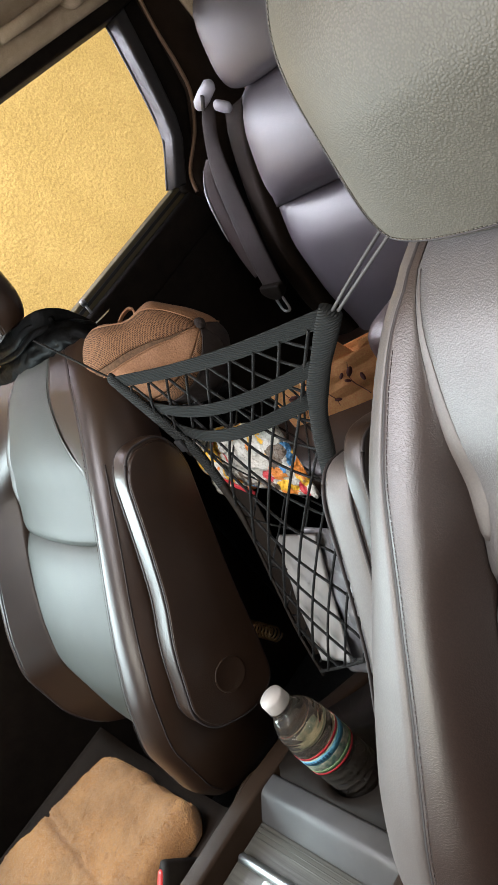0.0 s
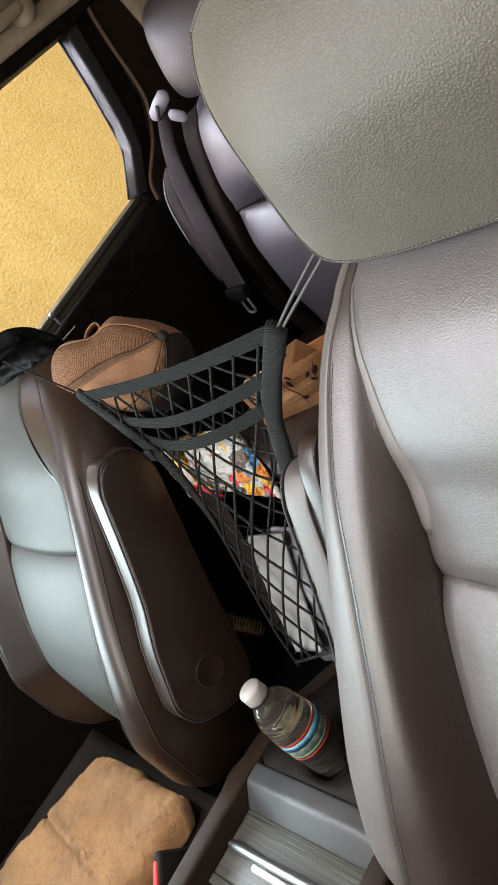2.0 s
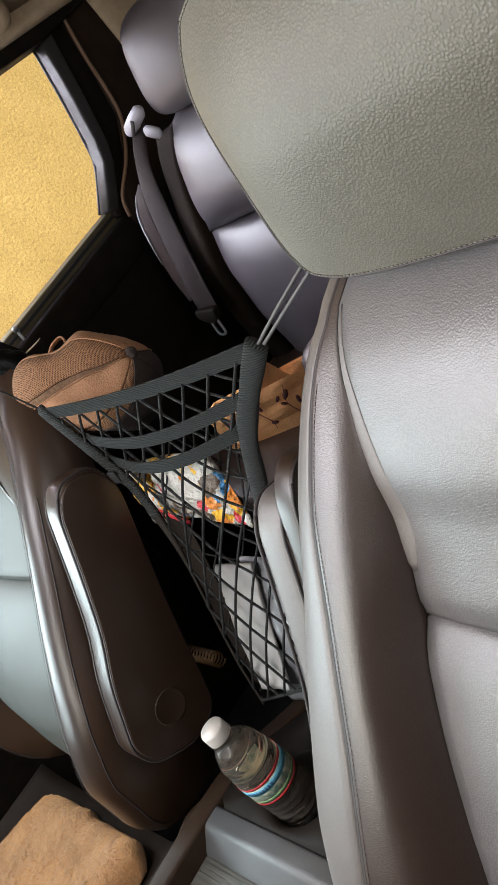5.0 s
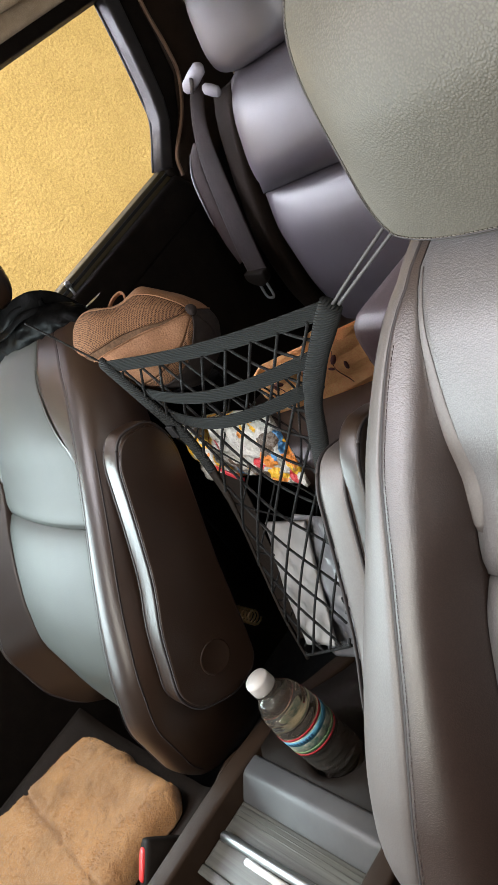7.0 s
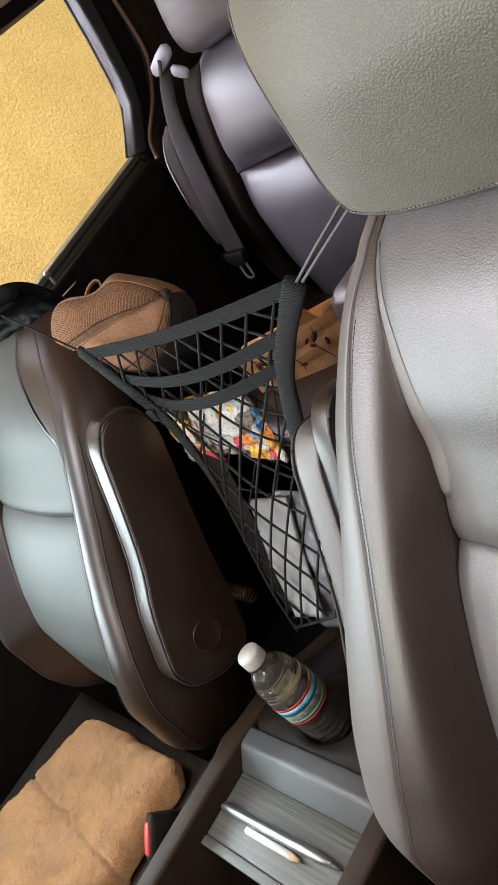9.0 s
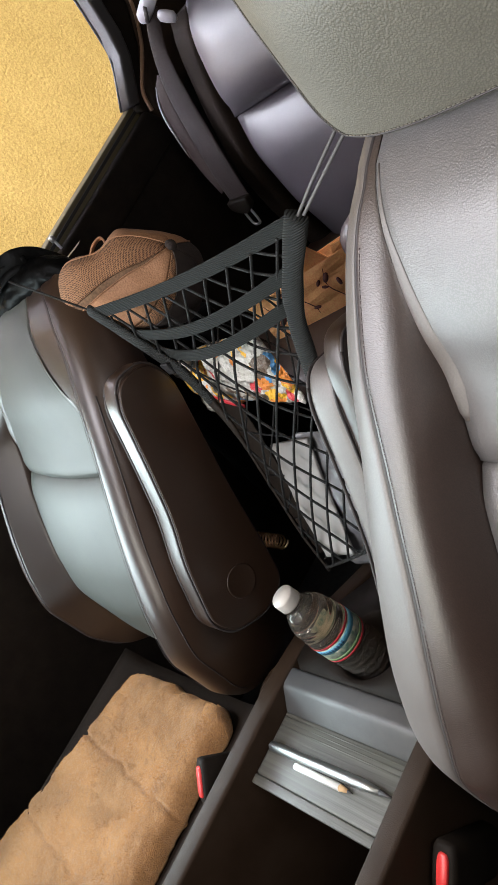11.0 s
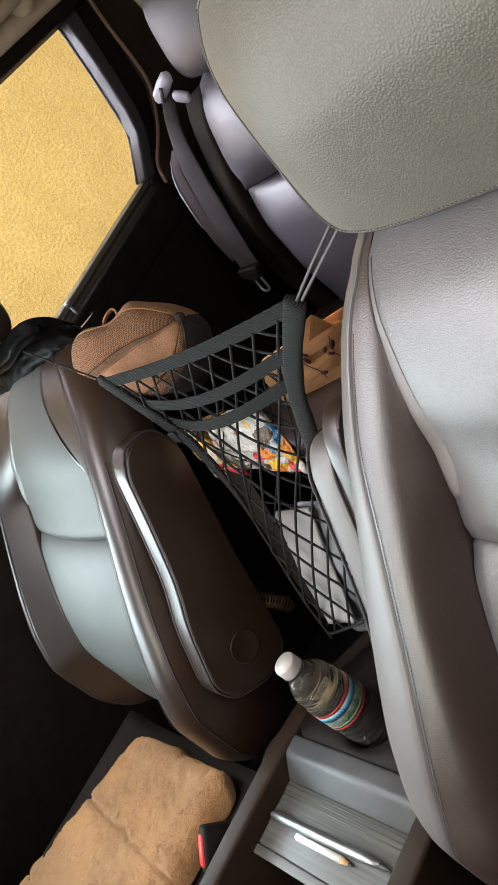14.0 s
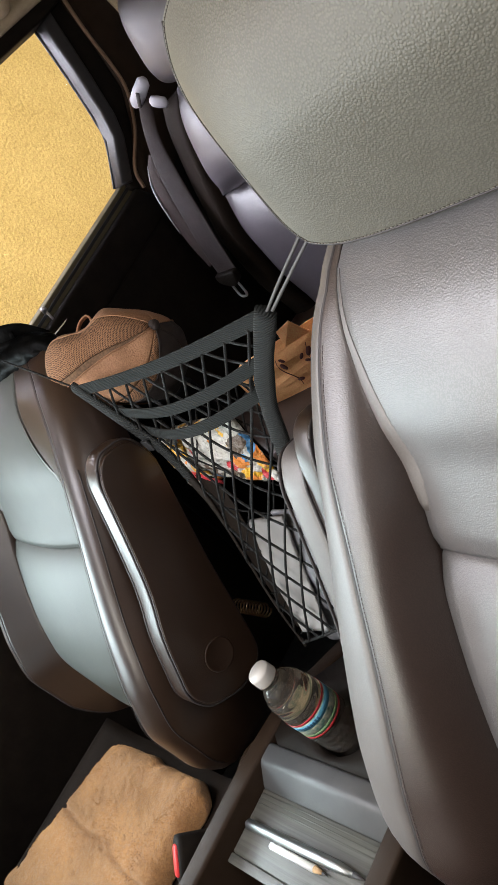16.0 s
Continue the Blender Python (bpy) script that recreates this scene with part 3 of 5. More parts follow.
    # board in the shaded leather copy; the driver's pad gets the lit one
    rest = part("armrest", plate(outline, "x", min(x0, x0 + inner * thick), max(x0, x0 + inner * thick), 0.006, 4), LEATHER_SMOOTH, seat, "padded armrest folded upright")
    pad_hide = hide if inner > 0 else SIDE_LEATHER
    mid = Vector((0.24 + ay, 0.72 + az))
    drop = Vector((-0.012, -0.022)) if inner < 0 else Vector((0, 0))
    small = [tuple(mid + drop + (Vector(p) - mid) * pad_size) for p in outline]
    x1 = x0 + inner * (thick - 0.004)
    part("side_pad", plate(small, "x", min(x1, x1 + inner * pad_thick), max(x1, x1 + inner * pad_thick), pad_thick * 0.27, 4), pad_hide, rest)
    for xp, inset in ((x0 + inner * 0.002, 0.985), (x1 + inner * 0.002, 1.004 * pad_size + (0.02 if inner > 0 else 0)), (x1 + inner * (pad_thick - 0.0025), 0.987 * pad_size)):
        loop = [mid + (drop if xp != x0 + inner * 0.002 else Vector((0, 0))) + (Vector(q) - mid) * inset for q in outline]
        part("piping", tube([(xp, q.x, q.y) for q in loop + loop[:1]], 0.0017, 6, 1.0, (1, 0, 0)), SEAM, rest, "dark piping along the edge")
    x2 = x1 + inner * (pad_thick - 0.0002)
    part("pivot_cap", lathe([(0.001, 0.0), (0.022, 0.0), (0.0215, 0.0012), (0.0195, 0.0006), (0.001, 0.0008)], (x2, 0.200 + ay, 0.612 + az), (inner, 0, 0), 40), LEATHER_SMOOTH, rest, "round pivot cap")
    if inner > 0:
        part("spring", tube([(cx - 0.155 + 0.0009 * k, 0.400 + 0.013 * math.cos(k * 0.57), 0.332 + 0.013 * math.sin(k * 0.57)) for k in range(110)], 0.0019, 6), material("dull_brass", (0.45, 0.30, 0.16), 0.35, 1.0), seat, "dull brass coil spring")
    # cushion
    rows = []
    for i in range(25):
        y = 0.10 - 0.54 * i / 24
        row = []
        for k in range(33):
            u = -1 + k / 16
            v = u * 0.262
            z = 0.385 + 0.030 * math.exp(-((abs(u) - 0.80) / 0.16) ** 2) - 0.24 * max(0, abs(u) - 0.90) ** 1 * 10 * 0.35
            z -= 0.10 * max(0, (i - 19) / 5) ** 2
            row.append((cx + v, y, max(z, 0.25)))
        rows.append(row)
    under = [[(x, y, 0.20) for x, y, z in row] for row in rows]
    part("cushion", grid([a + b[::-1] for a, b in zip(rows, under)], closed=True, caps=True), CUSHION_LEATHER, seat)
    part("base", box((cx - 0.20, -0.36, 0.0), (cx + 0.20, 0.06, 0.205), 0.02, 3), PLASTIC_BLACK, seat, "black plastic seat base")
    return seat


DRIVER_X, PASSENGER_X = -0.213, -1.100
front_seat("driver_seat", DRIVER_X, -1, "grey pebbled leather driver's seat with stitched bolsters and headrest", (0.030, -0.020), (0.006, 0.0), 0.016)
front_seat("passenger_seat", PASSENGER_X, 1, "dark grey leather passenger seat with an armrest folded up", (0.0, 0.0), (-0.130, 0.050), 0.0)

# ---------------------------------------------------------------- rear seat
MAUVE_LEATHER = leather("mauve_leather", (0.095, 0.058, 0.058), (0.115, 0.072, 0.072), 0.42, 0.00008, 520.0)
rear = thing("rear_seat", (-0.52, 0.90, 0.0), "grey leather rear bench seat with puffed panels and headrests", "car seat")
RFRONT = [(0.40, 1.06), (0.55, 1.05), (0.66, 1.035), (0.75, 1.035), (0.85, 1.060), (0.95, 1.095), (1.02, 1.125), (1.055, 1.155), (1.065, 1.19)]


def rear_panel(name, x0, x1, z0, z1, puff, mat=REAR_LEATHER):
    rows = []
    for i in range(21):
        w = -1 + i / 10
        z = (z0 + z1) / 2 + w * (z1 - z0) / 2
        row = []
        for k in range(25):
            u = -1 + k / 12
            edge = (1 - abs(u) ** 5) * (1 - abs(w) ** 2.8)
            row.append(((x0 + x1) / 2 + u * (x1 - x0) / 2, curve_at(RFRONT, z) - puff * max(0, edge) ** 0.7, z))
        rows.append(row)
    back = [[(x, y + 0.05, z) for x, y, z in row] for row in rows]
    return part(name, grid([a + b[::-1] for a, b in zip(rows, back)], closed=True, caps=True), mat, rear)


rear_panel("upper_panel", -1.272, -0.70, 0.845, 1.062, 0.070)
rear_panel("lower_panel", -1.266, -0.70, 0.43, 0.843, 0.036)
rear_panel("upper_panel", -0.695, 0.20, 0.845, 1.062, 0.030)
rear_panel("lower_panel", -0.695, 0.20, 0.43, 0.843, 0.046)
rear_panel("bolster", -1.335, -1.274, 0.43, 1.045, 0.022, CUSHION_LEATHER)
rear_panel("bolster", 0.202, 0.30, 0.43, 1.045, 0.022)
part("back_shell", box((-1.33, 1.16, 0.30), (0.30, 1.27, 1.05), 0.03, 3), PLASTIC_BLACK, rear)
part("cushion", box((-1.36, 0.60, 0.20), (0.32, 1.08, 0.535), 0.05, 4), LEATHER_SMOOTH, rear)
part("base", box((-1.30, 0.64, 0.0), (0.28, 1.05, 0.21), 0.01), PLASTIC_BLACK, rear)
part("centre_armrest", box((-0.90, 0.72, 0.53), (-0.72, 0.99, 0.715), 0.05, 5), MAUVE_LEATHER, rear, "folded down centre armrest")
for cx in (-1.155, 0.05):
    rows = []
    for j, (dep, sc) in enumerate([(0.0, 0.02), (0.0005, 0.2), (0.002, 0.4), (0.005, 0.6), (0.010, 0.78), (0.018, 0.90), (0.028, 0.965), (0.042, 1.0), (0.07, 0.985), (0.10, 0.93), (0.112, 0.8), (0.115, 0.05)]):
        ring = []
        for k in range(48):
            a = 2 * math.pi * k / 48
            c, s_ = math.cos(a), math.sin(a)
            q = 1.0 - 0.52 * min(1.0, sc) ** 2
            px, pz = math.copysign(abs(c) ** q, c), math.copysign(abs(s_) ** q, s_)
            ring.append((cx + sc * px * 0.128 * (1 - 0.06 * pz), 1.115 + dep + 0.018 * pz * sc, 1.155 + sc * pz * 0.097))
        rows.append(ring)
    part("headrest", grid(rows, closed=True, caps=True), REAR_LEATHER, rear)

# rear seat belt
BELT = woven(material("seat_belt_webbing", (0.045, 0.030, 0.027), 0.5, Specular_IOR_Level=0.3), 260.0, 0.0005, "Z")
CHROME = material("dull_chrome", (0.55, 0.55, 0.58), 0.28, 1.0)
LILAC = mottle(material("pale_grey_plastic", (0.27, 0.26, 0.29), 0.45), (0.24, 0.23, 0.26), (0.31, 0.30, 0.33), 30.0)


def ribbon(way, width, thick, across=(1, 0, 0)):
    """A flat strap along a way; across: the direction of its width."""
    rows = []
    for i, p in enumerate(way):
        p = Vector(p)
        d = (Vector(way[min(i + 1, len(way) - 1)]) - Vector(way[max(i - 1, 0)])).normalized()
        a = (Vector(across) - d * d.dot(Vector(across))).normalized()
        n = a.cross(d)
        rows.append([p + a * w * width / 2 + n * h * thick / 2 for w, h in ((-1, -0.6), (-0.94, -1), (0, -1), (0.94, -1), (1, -0.6), (1, 0.6), (0.94, 1), (0, 1), (-0.94, 1), (-1, 0.6))])
    return grid(rows, closed=True, caps=True)


SLEEVE = mottle(material("mauve_webbing", (0.022, 0.014, 0.013), 0.5, Specular_IOR_Level=0.22), (0.018, 0.011, 0.010), (0.027, 0.017, 0.016), 20.0)
woven(SLEEVE, 300.0, 0.0004, "Z")
belt = thing("seat_belt", (-1.33, 1.0, 0.43), "dark mauve rear seat belt hanging with its metal tongue", "seat belt")


def strap(way, widths, thick, across):
    """A strap whose width and turn change along its way, slightly cupped."""
    rows = []
    for i, p in enumerate(way):
        k = i / (len(way) - 1)
        d = (way[min(i + 1, len(way) - 1)] - way[max(i - 1, 0)]).normalized()
        a = Vector(across[0]).lerp(Vector(across[1]), k)
        a = (a - d * d.dot(a)).normalized()
        n = a.cross(d)
        half = curve_at(widths, k) / 2
        ring = [(-1, 0), (-0.9, -0.8), (-0.45, -1.0), (0, -1.1), (0.45, -1.0), (0.9, -0.8), (1, 0), (0.9, 0.8), (0.45, 0.6), (0, 0.5), (-0.45, 0.6), (-0.9, 0.8)]
        rows.append([p + a * u * half + n * (v * thick + 0.10 * half * u * u) for u, v in ring])
    return grid(rows, closed=True, caps=True)


way = bend([(-1.308, 1.108, 1.090), (-1.342, 1.090, 1.038), (-1.352, 1.070, 0.992), (-1.350, 1.045, 0.932), (-1.338, 1.015, 0.859), (-1.324, 0.985, 0.786), (-1.317, 0.967, 0.722)], 8)
part("webbing", strap(way, [(0, 0.026), (0.18, 0.034), (0.34, 0.042), (0.5, 0.050), (0.8, 0.053), (1, 0.050)], 0.0016, ((1, 0.5, 0.35), (1, 0.25, 0.1))), SLEEVE, belt, "dull mauve woven webbing with a sheen")
back_way = bend([(-1.388, 1.078, 0.992), (-1.409, 1.055, 0.941), (-1.401, 1.030, 0.879), (-1.376, 1.000, 0.813), (-1.352, 0.982, 0.755)], 8)
part("return_webbing", strap(back_way, [(0, 0.012), (0.15, 0.034), (1, 0.034)], 0.0016, ((1, 0.4, 0.3), (1, 0.2, 0.1))), BELT, belt, "dark webbing folded back")
# highlight of the folded webbing's edge, built as a pale tapering tube
part("edge_glint", tube([q + Vector((-0.016, -0.005, 0)) for q in back_way[2:22]], [0.0006 + 0.0022 * math.sin(math.pi * (k + 0.5) / 20) for k in range(20)], 8), LILAC, belt, "pale sliver painted as the highlight on the folded webbing's edge")
for a, b, r in (((-1.345, 1.098, 1.084), (-1.272, 1.104, 1.108), 0.016), ((-1.292, 1.094, 1.072), (-1.262, 1.100, 1.048), 0.013)):
    mid = Vector(a).lerp(Vector(b), 0.5)
    part("guide", tube([Vector(a), Vector(a).lerp(mid, 0.25), mid, Vector(b).lerp(mid, 0.25), Vector(b)], [0.45 * r, 0.9 * r, r, 0.9 * r, 0.45 * r], 14, 0.6, (0, 1, 0)), LILAC, belt, "pale grey plastic belt guide")
part("guide_slot", tube([(-1.318, 1.086, 1.076), (-1.296, 1.086, 1.098)], 0.005, 8, 0.5, (0, 1, 0)), SEAM, belt, "dark slot in the guide")
grip = plate(rounded([(-1.349, 0.736), (-1.287, 0.728), (-1.292, 0.706), (-1.312, 0.694), (-1.334, 0.700), (-1.352, 0.716)], 0.008, 4), "y", 0.955, 0.975, 0.005, 3)
part("tongue_grip", grip, PLASTIC_BLACK, belt)
bm = tube(bend([(-1.328, 0.963, 0.703), (-1.327, 0.960, 0.672), (-1.317, 0.960, 0.664), (-1.305, 0.960, 0.670), (-1.306, 0.963, 0.703)], 6), 0.0028, 8)
part("tongue", bm, CHROME, belt, "steel belt tongue")

# ---------------------------------------------------------------- centre console
TRAY = material("brushed_grey_tray", (0.085, 0.085, 0.074), 0.42)
tm = TRAY.node_tree.nodes.new("ShaderNodeMapping")
tm.inputs["Scale"].default_value = (4.0, 260.0, 4.0)
link(TRAY, coords(TRAY), tm.inputs["Vector"])
tn = node(TRAY, "ShaderNodeTexNoise", Scale=1.0, Detail=4.0, Roughness=0.6)
link(TRAY, tm.outputs[0], tn.inputs["Vector"])
tr = TRAY.node_tree.nodes.new("ShaderNodeValToRGB")
tr.color_ramp.elements[0].position, tr.color_ramp.elements[1].position = 0.32, 0.70
tr.color_ramp.elements[0].color, tr.color_ramp.elements[1].color = (0.058, 0.057, 0.048, 1), (0.118, 0.117, 0.103, 1)
link(TRAY, tn.outputs[0], tr.inputs[0])
link(TRAY, tr.outputs[0], bsdf(TRAY).inputs["Base Color"])
bump(TRAY, tn.outputs[0], 0.0004)
console = thing("centre_console", (-0.67, -0.1, 0.0), "dark brown centre console with an open bin and grey tray", "console")
part("side_wall", plate(rounded([(-0.75, 0.0), (0.42, 0.0), (0.42, 0.40), (0.20, 0.485), (0.12, 0.492), (-0.75, 0.487)], 0.03), "x", -0.812, -0.782, 0.005), PLASTIC_BROWN, console)
part("side_wall", plate(rounded([(-0.75, 0.0), (0.42, 0.0), (0.42, 0.40), (0.20, 0.485), (0.12, 0.492), (-0.75, 0.487)], 0.03), "x", -0.552, -0.522, 0.005), PLASTIC_BROWN, console)
part("bin_floor", box((-0.785, -0.75, 0.18), (-0.55, 0.12, 0.20), 0.003), PLASTIC_BLACK, console)
part("front_wall", box((-0.785, -0.75, 0.0), (-0.55, -0.72, 0.48), 0.005), PLASTIC_BROWN, console)
# ramp behind the bin and deck with the cup hole
bm = plate(rounded([(0.098, 0.462), (0.124, 0.489), (0.150, 0.488), (0.150, 0.30), (0.098, 0.30)], 0.006, 4), "x", -0.781, -0.553, 0.001, 1)
part("ramp", bm, PLASTIC_GREY, console, "smooth grey ramp")
deck = []
HOLE = Vector((-0.672, 0.205))
for i in range(49):
    a = 2 * math.pi * i / 48
    c, s_ = math.cos(a), math.sin(a)
    k = min(0.108 / max(abs(c), 1e-6) , (0.20 if s_ > 0 else 0.055) / max(abs(s_), 1e-6))
    inner_ring = [(HOLE.x + r * c, HOLE.y + r * s_, z) for r, z in ((0.036, 0.412), (0.041, 0.42), (0.042, 0.478), (0.0445, 0.485), (0.048, 0.487))]
    deck.append([*inner_ring, (HOLE.x + k * c, HOLE.y + k * s_, 0.487 - 0.10 * max(0, s_) ** 2), (HOLE.x + k * c, HOLE.y + k * s_, 0.36)])
part("deck", grid(deck), PLASTIC_BLACK, console, "black deck with a cup holder")
part("cup_floor", lathe([(0.001, 0.405), (0.040, 0.405), (0.040, 0.412), (0.001, 0.412)], (HOLE.x, HOLE.y, 0)), PLASTIC_BLACK, console)
# shallow tray with its lip
part("tray", box((-0.781, 0.018, 0.450), (-0.553, 0.100, 0.463), 0.003), TRAY, console, "ribbed grey tray")
part("tray_lip", box((-0.781, 0.006, 0.440), (-0.553, 0.0178, 0.4634), 0.0015), TRAY, console)
bm = bmesh.new()
for y in (0.082, 0.088, 0.094):
    tube([(-0.779, y, 0.4625), (-0.555, y, 0.4625)], 0.0009, 6, into=bm)
part("rib", bm, TRAY, console)
# rear of the console between the seats
part("rear_block", box((-0.775, 0.26, 0.0), (-0.56, 0.46, 0.36), 0.03, 3), PLASTIC_BLACK, console)

PEN_METAL = material("satin_steel_pen", (0.38, 0.39, 0.38), 0.42, 1.0)
pen = thing("pen", (-0.66, 0.05, 0.463), "slim satin steel pen lying on the grey tray", "pen")
part("barrel", tube([(-0.772, 0.0540, 0.4695), (-0.768, 0.0540, 0.4695), (-0.61, 0.0585, 0.4695), (-0.585, 0.0590, 0.4695)], [0.0035, 0.0062, 0.0062, 0.0035], 16), PEN_METAL, pen)
part("tip", tube([(-0.585, 0.0590, 0.4695), (-0.568, 0.0594, 0.4690)], [0.0035, 0.0008], 12), SEAM, pen, "dark pen tip")
pencil = thing("pencil", (-0.67, 0.044, 0.463), "short white pencil with a sharpened wooden tip", "pencil")
part("shaft", tube([(-0.718, 0.0450, 0.4675), (-0.640, 0.0458, 0.4675)], 0.0045, 6), material("white_paint", (0.78, 0.78, 0.76), 0.35), pencil)
part("wood", tube([(-0.640, 0.0458, 0.4675), (-0.628, 0.0459, 0.4672)], [0.0043, 0.002], 10), mottle(material("bare_wood", (0.45, 0.28, 0.14), 0.8), (0.40, 0.24, 0.11), (0.5, 0.32, 0.17), 300.0), pencil)
part("lead", tube([(-0.628, 0.0459, 0.4672), (-0.621, 0.0460, 0.467)], [0.002, 0.0005], 8), SEAM, pencil)

# brown tube for the curved strip between passenger cushion and console
cable = single("cable", tube(bend([(-0.826, 0.185, 0.452), (-0.824, 0.160, 0.466), (-0.824, 0.128, 0.478), (-0.826, 0.095, 0.470), (-0.830, 0.050, 0.440), (-0.835, 0.0, 0.40)], 8), 0.0042, 8), PLASTIC_BROWN, "thin brown curved strip beside the centre console", "cable")

# ---------------------------------------------------------------- belt buckles
RED = material("red_button", (0.70, 0.045, 0.045), 0.35)
noise_bump(RED, 500.0, 0.0003)


def buckle(base, top, label, faded=False):
    """A belt buckle on a stalk, its red button on the end that faces the windscreen."""
    base, top = Vector(base), Vector(top)
    b = thing("seat_belt_buckle", base, label, "belt buckle", "front belt buckles")
    axis = (top - base).normalized()
    rows = []
    for k, (w, h) in ((0.0, (0.010, 0.006)), (0.35, (0.012, 0.008)), (0.42, (0.027, 0.013)), (0.95, (0.030, 0.0145)), (0.985, (0.029, 0.0135)), (1.0, (0.025, 0.010))):
        p = base.lerp(top, k)
        side = Vector((0, 1, 0)) - axis * axis.y
        side.normalize()
        n = axis.cross(side)
        rows.append([p + side * w * math.copysign(abs(math.cos(a)) ** 0.5, math.cos(a)) + n * h * math.copysign(abs(math.sin(a)) ** 0.5, math.sin(a)) for a in (2 * math.pi * (i + 0.5) / 24 for i in range(24))])
    part("housing", grid(rows, closed=True, caps=True), PLASTIC_BLACK, b)
    side = (Vector((0, 1, 0)) - axis * axis.y).normalized()
    n = axis.cross(side)
    rows = []
    for d, sc in ((-0.006, 1.0), (0.0015, 1.0), (0.003, 0.9)):
        p = top + axis * d - n * 0.001
        rows.append([p + side * 0.020 * sc * math.copysign(abs(math.cos(a)) ** 0.5, math.cos(a)) + n * 0.0065 * sc * math.copysign(abs(math.sin(a)) ** 0.5, math.sin(a)) for a in (2 * math.pi * (i + 0.5) / 24 for i in range(24))])
    part("button", grid(rows, closed=True, caps=True), RED, b, "red release button")
    return b


buckle((-0.845, 0.06, 0.36), (-0.872, -0.025, 0.462), "black belt buckle with a red button beside the towel")
buckle((-0.505, 0.094, 0.348), (-0.497, 0.020, 0.448), "black belt buckle with a bright red button")

# ---------------------------------------------------------------- towel on the passenger cushion
TERRY = mottle(material("tan_plush", (0.46, 0.235, 0.086), 1.0, Sheen_Weight=0.2), (0.35, 0.168, 0.056), (0.41, 0.203, 0.074), 34.0, 5.0, (0.3, 0.7), fine=350.0)
noise_bump(TERRY, 700.0, 0.004, 3.0, 1.0, noise_bump(TERRY, 150.0, 0.0026, 4.0))
PILE = mottle(material("tan_pile", (0.53, 0.285, 0.115), 1.0), (0.39, 0.194, 0.068), (0.47, 0.246, 0.096), 34.0, 5.0, (0.3, 0.7))
rows = []
rt = random.Random(3)
for i in range(140):
    w = i / 139
    row = []
    for k in range(110):
        u = k / 109
        x = -1.262 + 0.318 * u - 0.15 * w * (1 - u)
        y = 0.078 - 0.50 * w
        corner = max(0.0, (abs(2 * u - 1) - 0.70) / 0.30)
        y -= 0.032 * (1 - math.sqrt(max(0.0, 1 - corner ** 2))) * max(0.0, 1 - 6 * w)
        z = 0.418 + 0.012 * math.exp(-((u - 0.9) / 0.12) ** 2)
        z += 0.0025 * noise.noise(Vector((x * 22, y * 22, 1.0))) + 0.002 * noise.noise(Vector((x * 60, y * 60, 4.0)))
        z += 0.0016 * noise.noise(Vector((x * 150, y * 150, 9.0)))
        for crease in (0.27, 0.58):
            z -= 0.0065 * math.exp(-((w - crease - 0.05 * u - 0.012 * noise.noise(Vector((x * 18, 3, 0)))) / 0.006) ** 2)
        rim = min(u / 0.10, (1 - u) / 0.10, w / 0.05, 1.0)
        z -= 0.028 * (1 - math.sqrt(max(0, 1 - (1 - rim) ** 2)))
        row.append((x + 0.004 * noise.noise(Vector((0, y * 30, 2))), y + 0.006 * noise.noise(Vector((x * 25, 0, 7))), z))
    rows.append(row)
under = [[(x, y, min(z - 0.002, 0.398)) for x, y, z in row] for row in rows]
towel = single("towel", grid([a + b[::-1] for a, b in zip(rows, under)], closed=True, caps=True), TERRY, "tan plush towel folded on the passenger cushion", "towel")
# short brushed pile standing off the cloth
tufts, faces = [], []
for n in range(36000):
    a, b = rt.random() * 137.9 + 0.5, rt.random() * 108.8
    i, k = int(a), int(b)
    root = Vector(rows[i][k]).lerp(Vector(rows[i + 1][k + 1]), a - i)
    brush = Vector((noise.noise(root * 14), noise.noise(root * 14 + Vector((5, 5, 5))), 0)) * 1.6
    out = Vector((0.9 if k > 104 else (-0.9 if k < 5 else 0), 0.9 if i < 4 else 0, 0))
    lean = brush + out + Vector((rt.uniform(-0.45, 0.45), rt.uniform(-0.45, 0.45), 0.36))
    tip = root + lean.normalized() * rt.uniform(0.0016, 0.0030)
    side = lean.cross(Vector((0, 0, 1))).normalized() * 0.0008
    at = len(tufts)
    tufts += [root - side, root + side, tip]
    faces.append((at, at + 1, at + 2))
pile = bpy.data.meshes.new("pile")
pile.from_pydata([v - ORIGIN[towel] for v in tufts], [], faces)
pile.materials.append(PILE)
pile = tagged(new("nap", pile), "short brushed plush nap", kind="stuff")
pile.parent = towel

# ---------------------------------------------------------------- water bottle in the cup holder
CLEAR = material("water_filled_plastic", (1.0, 0.90, 0.78), 0.02, Transmission_Weight=0.965, IOR=1.31, Specular_IOR_Level=1.0)
streak = node(CLEAR, "ShaderNodeTexWave", Scale=13.0, Distortion=5.0, Detail=1.0)
streak.bands_direction = "Z"
link(CLEAR, coords(CLEAR), streak.inputs["Vector"])
bump(CLEAR, streak.outputs["Fac"], 0.003)
WHITE_CAP = mottle(material("white_cap", (0.46, 0.43, 0.40), 0.4), (0.43, 0.40, 0.37), (0.49, 0.46, 0.43), 60.0)
BX, BY, BZ = -0.6985, 0.1905, 0.4125
bottle = thing("water_bottle", (BX, BY, BZ), "clear ribbed plastic water bottle with a white cap, part full", "bottle")
profile = [(0.022, 0.0), (0.029, 0.003), (0.0305, 0.010)]
